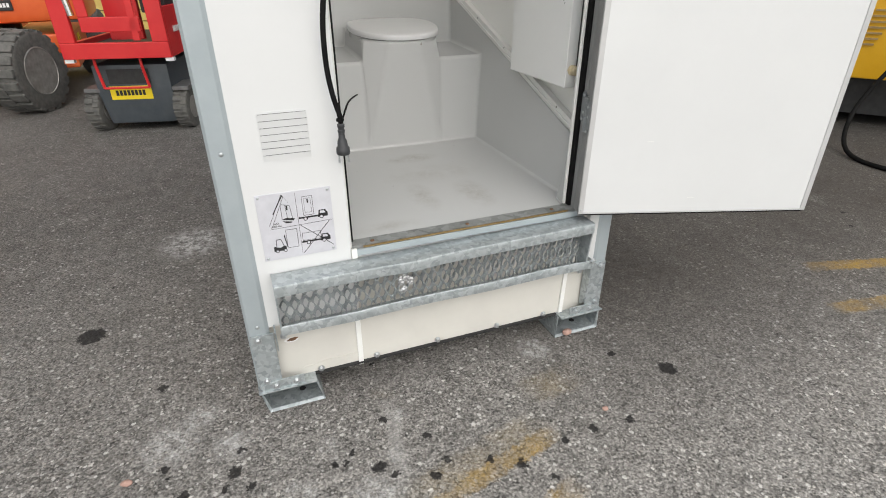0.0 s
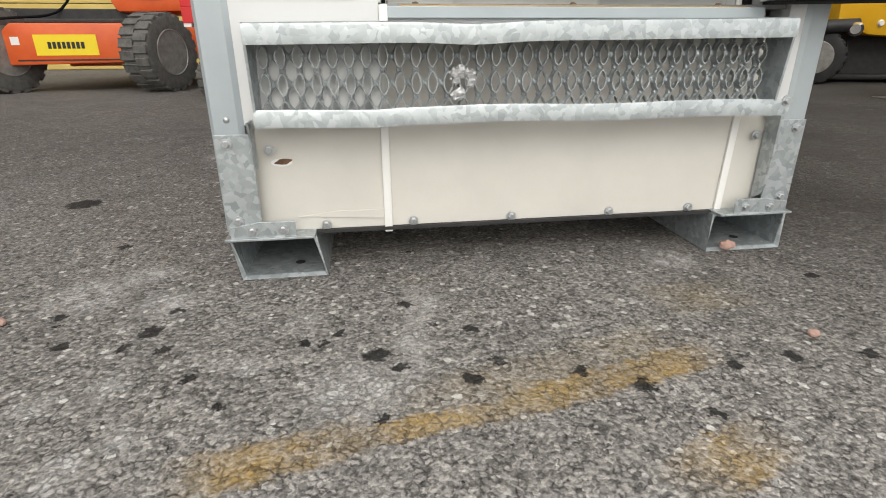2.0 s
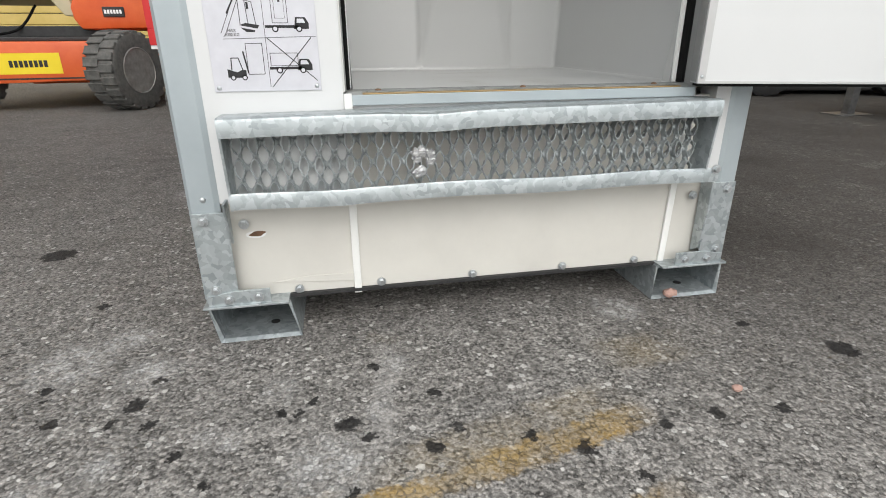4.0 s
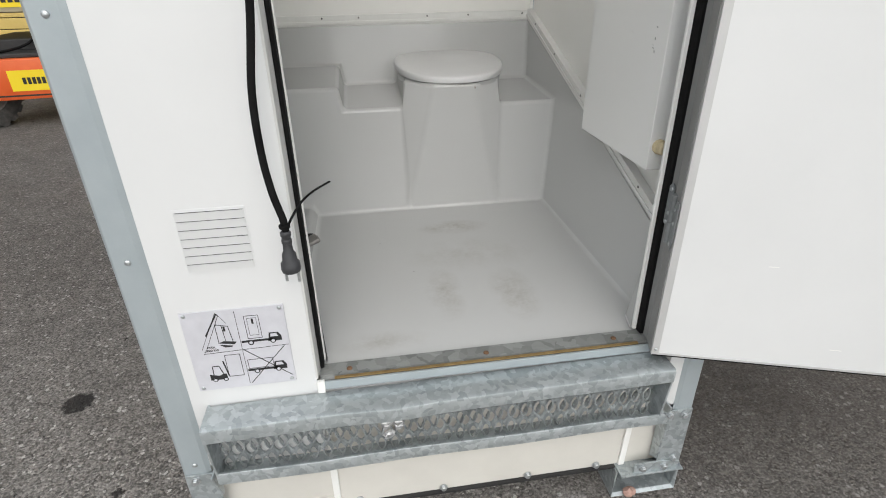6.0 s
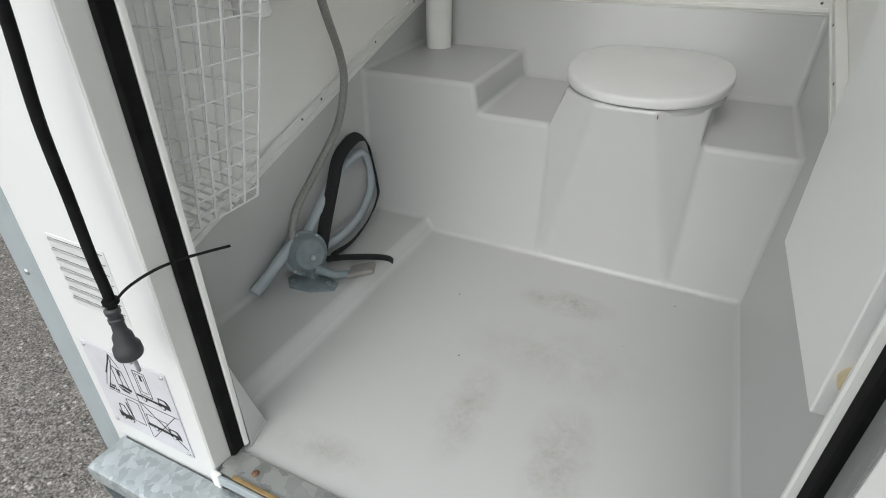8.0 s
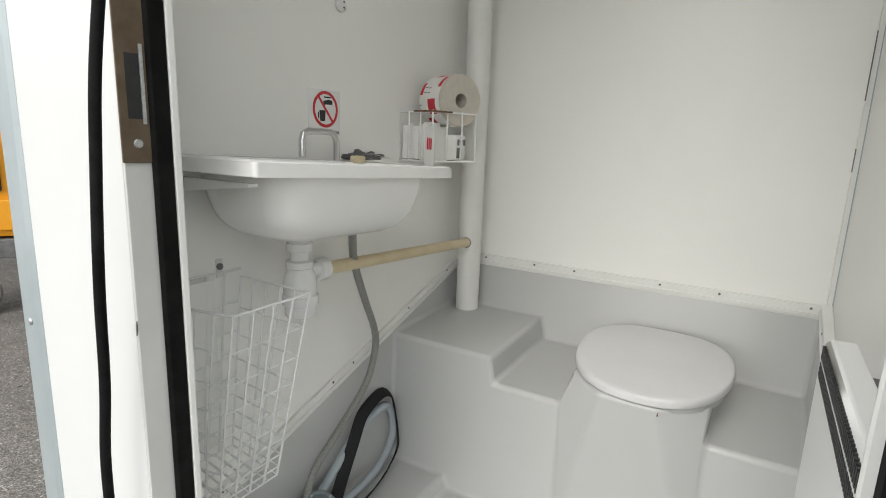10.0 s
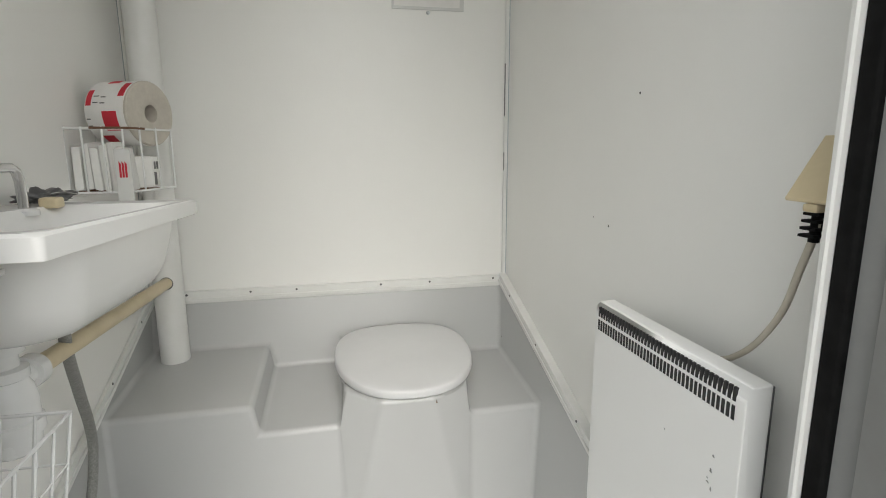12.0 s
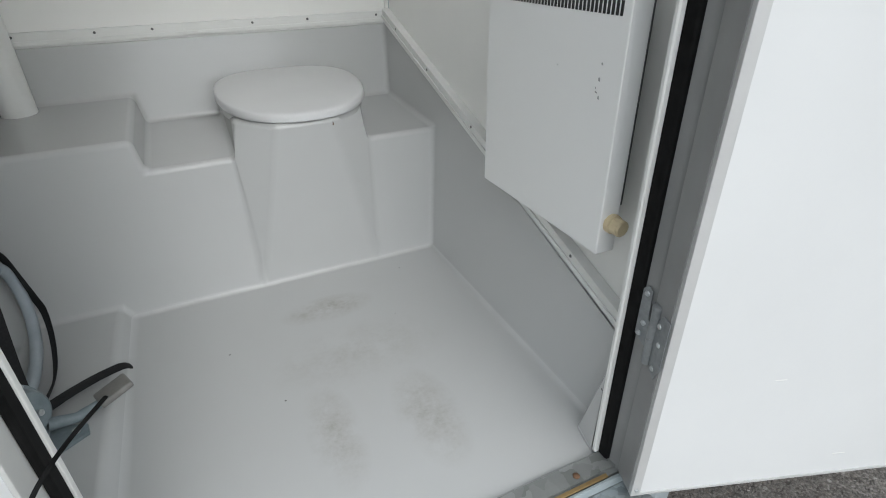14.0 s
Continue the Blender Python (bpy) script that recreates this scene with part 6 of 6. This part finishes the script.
for u in (-0.2, 0.12):
    part("pull_handle", tube([m @ Vector(p) for p in ((u, -0.05, 0.6), (u + 0.005, -0.06, 0.5), (u + 0.02, -0.05, 0.34))], 0.011, 8), RED, ch)
part("pull_bar", tube([m @ Vector((-0.18, -0.05, 0.34)), m @ Vector((0.14, -0.05, 0.34))], 0.009, 8), RED, ch)
for x in (-0.3, 0.34):
    wheel(lift, m @ Vector((x, 0.1, 0.155)), m.to_3x3() @ Vector((1, -0.1, 0)), 0.155, 0.1, 16, hub=0.55)
    wheel(lift, m @ Vector((x, 1.15, 0.155)), m.to_3x3() @ Vector((1, 0, 0)), 0.155, 0.1, 0, hub=0.55)
    part("axle_bracket", box(x - 0.06, 0.0, 0.3, x + 0.06, 0.3, 0.33, 0.004, turn=m), GREY_IRON, lift)


def bar_box(x0, y0, z0, x1, y1, z1, name="frame_bar"):
    part(name, box(x0, y0, z0, x1, y1, z1, 0.006, turn=m), RED, lift)


bar_box(-0.37, -0.12, 0.56, 0.37, -0.08, 0.67, "front_beam")
bar_box(-0.37, -0.12, 0.67, -0.26, -0.08, 1.9, "front_post")
bar_box(0.26, -0.12, 0.67, 0.37, -0.08, 1.9, "front_post")
bar_box(-0.2, -0.11, 0.74, 0.2, -0.09, 0.84, "cross_beam")
bar_box(-0.2, -0.11, 0.84, -0.13, -0.09, 1.6, "inner_post")
bar_box(0.13, -0.11, 0.68, 0.18, -0.09, 1.6, "inner_post")
bar_box(-0.12, 0.15, 0.66, 0.12, 0.2, 1.5, "back_panel")
bar_box(-0.37, -0.08, 0.56, -0.33, 1.3, 0.66, "side_beam")
bar_box(0.33, -0.08, 0.56, 0.37, 1.3, 0.9, "side_beam")
part("deck", box(-0.33, -0.08, 0.58, 0.33, 1.3, 0.62, turn=m), DARK, lift)
part("dark_unit", box(0.16, 0.1, 0.85, 0.34, 0.5, 1.3, 0.01, turn=m), DARK, lift)
part("cylinder", tube([m @ Vector((-0.26, -0.1, 1.05)), m @ Vector((-0.24, -0.1, 0.85))], 0.025, 12), CHROME, lift)
part("toe_block", box(-0.37, -0.11, 0.535, -0.31, -0.07, 0.56, turn=m), PLASTIC, lift)
part("toe_block", box(0.32, -0.11, 0.535, 0.38, -0.07, 0.56, turn=m), PLASTIC, lift)
for k in range(7):
    part("print_bar", box(0.372, 0.05 + 0.03 * k, 0.72, 0.374, 0.07 + 0.03 * k, 0.76, turn=m), PLASTIC, lift)

lift.location = (-0.54, 3.47, 0)
lift.rotation_euler = (0, 0, radians(-9))
lift.scale = (0.92, 0.92, 0.92)

# amber mast lift and blue scissor lift beside the cabin
mast = thing("mast_lift", (-4.4, 1.15, 0), "amber mast lift on castors parked on the asphalt", "mast lift")
m = Matrix.Translation((-4.2, 1.08, 0)) @ Matrix.Rotation(radians(62), 4, "Z")
bm = slab([(-0.15, 0.55), (0.8, 0.55), (0.8, 2.0), (-0.1, 2.0), (-0.15, 1.9)], 0.0, 0.5, bevel=0.03)
bmesh.ops.transform(bm, matrix=m, verts=bm.verts)
part("body", bm, AMBER, mast, "amber pressed steel body", smooth=True)
part("dark_panel", box(-0.1, -0.03, 0.88, 0.35, -0.002, 1.25, 0.012, turn=m), DARK, mast)
part("shelf", box(-0.16, -0.05, 1.32, 0.8, 0.0, 1.37, 0.008, turn=m), AMBER, mast)
part("lower_panel", box(-0.05, -0.03, 0.6, 0.7, -0.002, 0.82, 0.01, turn=m), AMBER, mast)
part("side_flange", box(-0.19, -0.04, 0.6, -0.14, 0.1, 1.95, 0.006, turn=m), AMBER, mast)
for k in range(9):
    part("rivet", lathe([(0.014, 0), (0.01, 0.012)], at=m @ Vector((-0.17, -0.04, 0.66 + 0.14 * k)), axis=m.to_3x3() @ Vector((0, -1, 0)), sides=10), BRASS, mast)
part("green_label", box(0.15, -0.055, 1.4, 0.32, -0.003, 1.46, turn=m), material("green_label", (0.02, 0.2, 0.08), rough=0.5), mast)
part("bumper", box(-0.14, -0.03, 0.4, 0.8, 0.5, 0.54, 0.01, turn=m), GREY_IRON, mast)
part("fork", box(0.0, 0.0, 0.2, 0.12, 0.12, 0.4, 0.01, turn=m), AMBER, mast)
wheel(mast, m @ Vector((0.12, -0.02, 0.16)), m.to_3x3() @ Vector((0.0, -1, 0)), 0.16, 0.08, 0, tyre=RIM, rim=GREY_IRON, hub=0.75)
wheel(mast, m @ Vector((0.65, 0.4, 0.16)), m.to_3x3() @ Vector((0.0, -1, 0)), 0.16, 0.08, 0, tyre=RIM, rim=GREY_IRON, hub=0.75)

mast.location += Vector((0.3, -0.1, 0))

blue = thing("blue_scissor_lift", (-6.6, 1.8, 0), "blue scissor lift with folded grey arms", "scissor lift")
m = Matrix.Translation((-6.55, 1.35, 0)) @ Matrix.Rotation(radians(68), 4, "Z")
part("chassis", box(-1.2, 0.0, 0.18, 1.4, 0.8, 0.95, 0.02, turn=m), BLUE, blue, "blue chassis with hatch")
part("hatch", box(0.02, -0.012, 0.25, 0.5, -0.002, 0.8, 0.004, turn=m), BLUE, blue)
part("hatch_latch", box(0.08, -0.02, 0.55, 0.2, -0.013, 0.58, turn=m), DARK, blue)
for k in range(6):
    part("scissor_arm", box(-1.15, 0.05, 1.0 + 0.17 * k, 1.35, 0.75, 1.13 + 0.17 * k, 0.01, turn=m), GREY_IRON, blue)
part("platform", box(-1.25, -0.02, 2.05, 1.45, 0.82, 2.45, 0.01, turn=m), BLUE, blue)
for k in range(3):
    part("print_bar", box(-0.1 + 0.22 * k, -0.03, 2.15, 0.05 + 0.22 * k, -0.021, 2.35, turn=m), PLASTIC, blue)
part("label", box(-0.5, -0.02, 0.7, -0.25, -0.013, 0.85, turn=m), LABEL_YELLOW, blue)
part("label", box(-0.5, -0.02, 1.05, -0.25, -0.013, 1.15, turn=m), LABEL_YELLOW, blue)
part("cage", box(-1.2, 0.0, 2.46, 1.4, 0.8, 3.6, 0.01, turn=m), SLATE, blue)
for x in (-0.9, 1.0):
    wheel(blue, m @ Vector((x, 0.0, 0.2)), m.to_3x3() @ Vector((0, -1, 0)), 0.2, 0.14, 0, hub=0.6)

# yellow machine with cables
roller = thing("yellow_compactor", (4.6, 1.5, 0), "yellow construction machine with hanging cables", "machine")
m = Matrix.Translation((4.15, 1.2, 0)) @ Matrix.Rotation(radians(-52), 4, "Z")
bm = slab([(-0.22, 0.36), (1.6, 0.36), (1.6, 1.5), (-0.1, 1.5), (-0.28, 0.75)], 0.05, 1.2, bevel=0.03)
bmesh.ops.transform(bm, matrix=m, verts=bm.verts)
yb = part("body", bm, YELLOW, roller, "yellow sheet body with slotted vent", smooth=True)
for k in range(7):
    part("vent_slot", box(-0.2 + 0.008 * k, 0.035, 0.58 + 0.035 * k, -0.1 + 0.012 * k, 0.046, 0.592 + 0.035 * k, turn=m), BRASS, yb)
    part("vent_slot", box(0.0, 0.035, 0.7 + 0.035 * k, 0.1, 0.046, 0.712 + 0.035 * k, turn=m), BRASS, yb)
part("cross_tube", tube([m @ Vector((-0.35, -0.02, 1.02)), m @ Vector((1.3, -0.02, 1.0))], 0.014, 8), DARK, roller)
part("red_lamp", box(0.25, -0.04, 1.1, 0.4, 0.04, 1.22, 0.02, turn=m), RED, roller)
# dark block standing in for the shade beneath the body
part("shade_block", box(-0.5, 0.3, 0.08, 1.6, 1.15, 0.36, turn=m), DARK, roller)
wheel(roller, m @ Vector((-0.4, 0.5, 0.38)), m.to_3x3() @ Vector((0, -1, 0)), 0.38, 0.3, 18)
for dx, s in ((0.0, 1.0), (0.35, 1.15)):
    pts = [(0.35 + dx, -0.06, 1.1), (0.2 + dx, -0.12, 0.8), (0.0 + dx, -0.16, 0.45), (-0.12 + dx, -0.3, 0.2), (-0.12 + dx, -0.6, 0.03), (0.1 + dx, -0.85 * s, 0.014), (0.5 + dx, -0.8 * s, 0.014), (1.0 + dx, -0.5, 0.014)]
    part("cable", tube([m @ Vector(p) for p in pts], 0.014, 8, smooth_steps=6), BLACK, roller, smooth="all")

dumper = thing("yellow_dumper", (4.9, 3.9, 0), "yellow dumper with dark tyres parked in shade", "machine")
m = Matrix.Translation((4.42, 3.7, 0)) @ Matrix.Rotation(radians(-15), 4, "Z") @ Matrix.Scale(0.55, 4)
wheel(dumper, m @ Vector((0.0, 0.2, 0.43)), m.to_3x3() @ Vector((-0.6, -1, 0)), 0.23, 0.17, 18, tyre=DARK)
wheel(dumper, m @ Vector((2.2, 0.2, 0.43)), m.to_3x3() @ Vector((0.0, -1, 0)), 0.23, 0.17, 18, tyre=DARK)
bm = slab([(0.1, 1.0), (0.6, 0.78), (2.6, 0.62), (2.6, 2.4), (0.05, 2.4)], 0.0, 1.4, bevel=0.03)
bmesh.ops.transform(bm, matrix=m, verts=bm.verts)
part("body", bm, YELLOW, dumper, "yellow skip body", smooth=True)
part("mudguard", tube([m @ Vector(p) for p in ((-0.45, 0.1, 0.7), (-0.2, 0.05, 0.88), (0.4, -0.05, 0.92))], 0.06, 10, smooth_steps=4), DARK, dumper, smooth=True)
part("head_lamp", lathe([(0.05, 0), (0.06, 0.03), (0.04, 0.06)], at=m @ Vector((0.35, -0.1, 0.86)), axis=m.to_3x3() @ Vector((-0.6, -1, 0)), sides=16), CHROME, dumper, smooth=True)
part("marker_lamp", lathe([(0.03, 0), (0.02, 0.02)], at=m @ Vector((0.75, -0.01, 0.95)), axis=m.to_3x3() @ Vector((0, -1, 0)), sides=14), PAPER, dumper)
part("axle", box(-0.3, 0.35, 0.14, 3.2, 1.4, 0.8, 0.02, turn=m), DARK, dumper)
part("grey_post", box(-0.45, 0.5, 0.7, -0.1, 0.9, 2.2, 0.02, turn=m), GREY_IRON, dumper)

trailer = thing("flatbed_trailer", (4.2, 6.5, 0), "dark low trailer frame standing behind the cabin", "trailer")
part("bed", box(2.2, 5.4, 0.34, 6.0, 8.2, 0.9, 0.02), DARK, trailer)
part("side_rail", box(2.2, 5.36, 0.42, 6.0, 5.398, 0.5, 0.004), GREY_IRON, trailer)
part("support_leg", box(4.05, 5.3, 0.0, 4.12, 5.38, 0.36, 0.004), GREY_IRON, trailer)
part("foot_plate", box(3.98, 5.2, 0.0, 4.2, 5.45, 0.012, 0.003), GREY_IRON, trailer)
for x in (3.0, 3.9, 5.2):
    wheel(trailer, (x, 5.9, 0.3), (0, -1, 0), 0.3, 0.2, 0, tyre=DARK, rim=GREY_IRON)
stand = thing("steel_stand", (3.9, 2.45, 0), "grey steel prop with a foot plate on the asphalt", "prop")
part("prop", box(3.97, 2.42, 0.006, 4.03, 2.48, 1.2, 0.004), GREY_IRON, stand)
part("foot_plate", box(3.86, 2.36, 0.0, 4.14, 2.56, 0.008, 0.002), GREY_IRON, stand)

# yellow boarded shed behind
shed = thing("boarded_shed", (-6, 8.6, 0), "shed wall of yellow horizontal boards", "shed")
part("wall", box(-14, 8.62, 0, 1.0, 9.2, 4.6), DARK, shed)
bd = box(-14, 8.585, 0.004, 1.0, 8.62, 0.152, 0.006, segments=1)
me_ob = part("board", bd, BOARD, shed)
for k in range(1, 28):
    link("board", me_ob.data, shed, "", (0, 0, 0.158 * k))

# plain unseen walls, added to close the yard and hold back sky light
tagged(part("wall_blocker_east", box(11, -3, 0, 11.4, 16, 7), DARK), "unseen dark wall added beyond the machines to block sky light", "wall", kind="structure")
tagged(part("wall_blocker_north", box(1.2, 15, 0, 11, 15.4, 7), DARK), "unseen dark wall added behind the yard to block sky light", "wall", kind="structure")
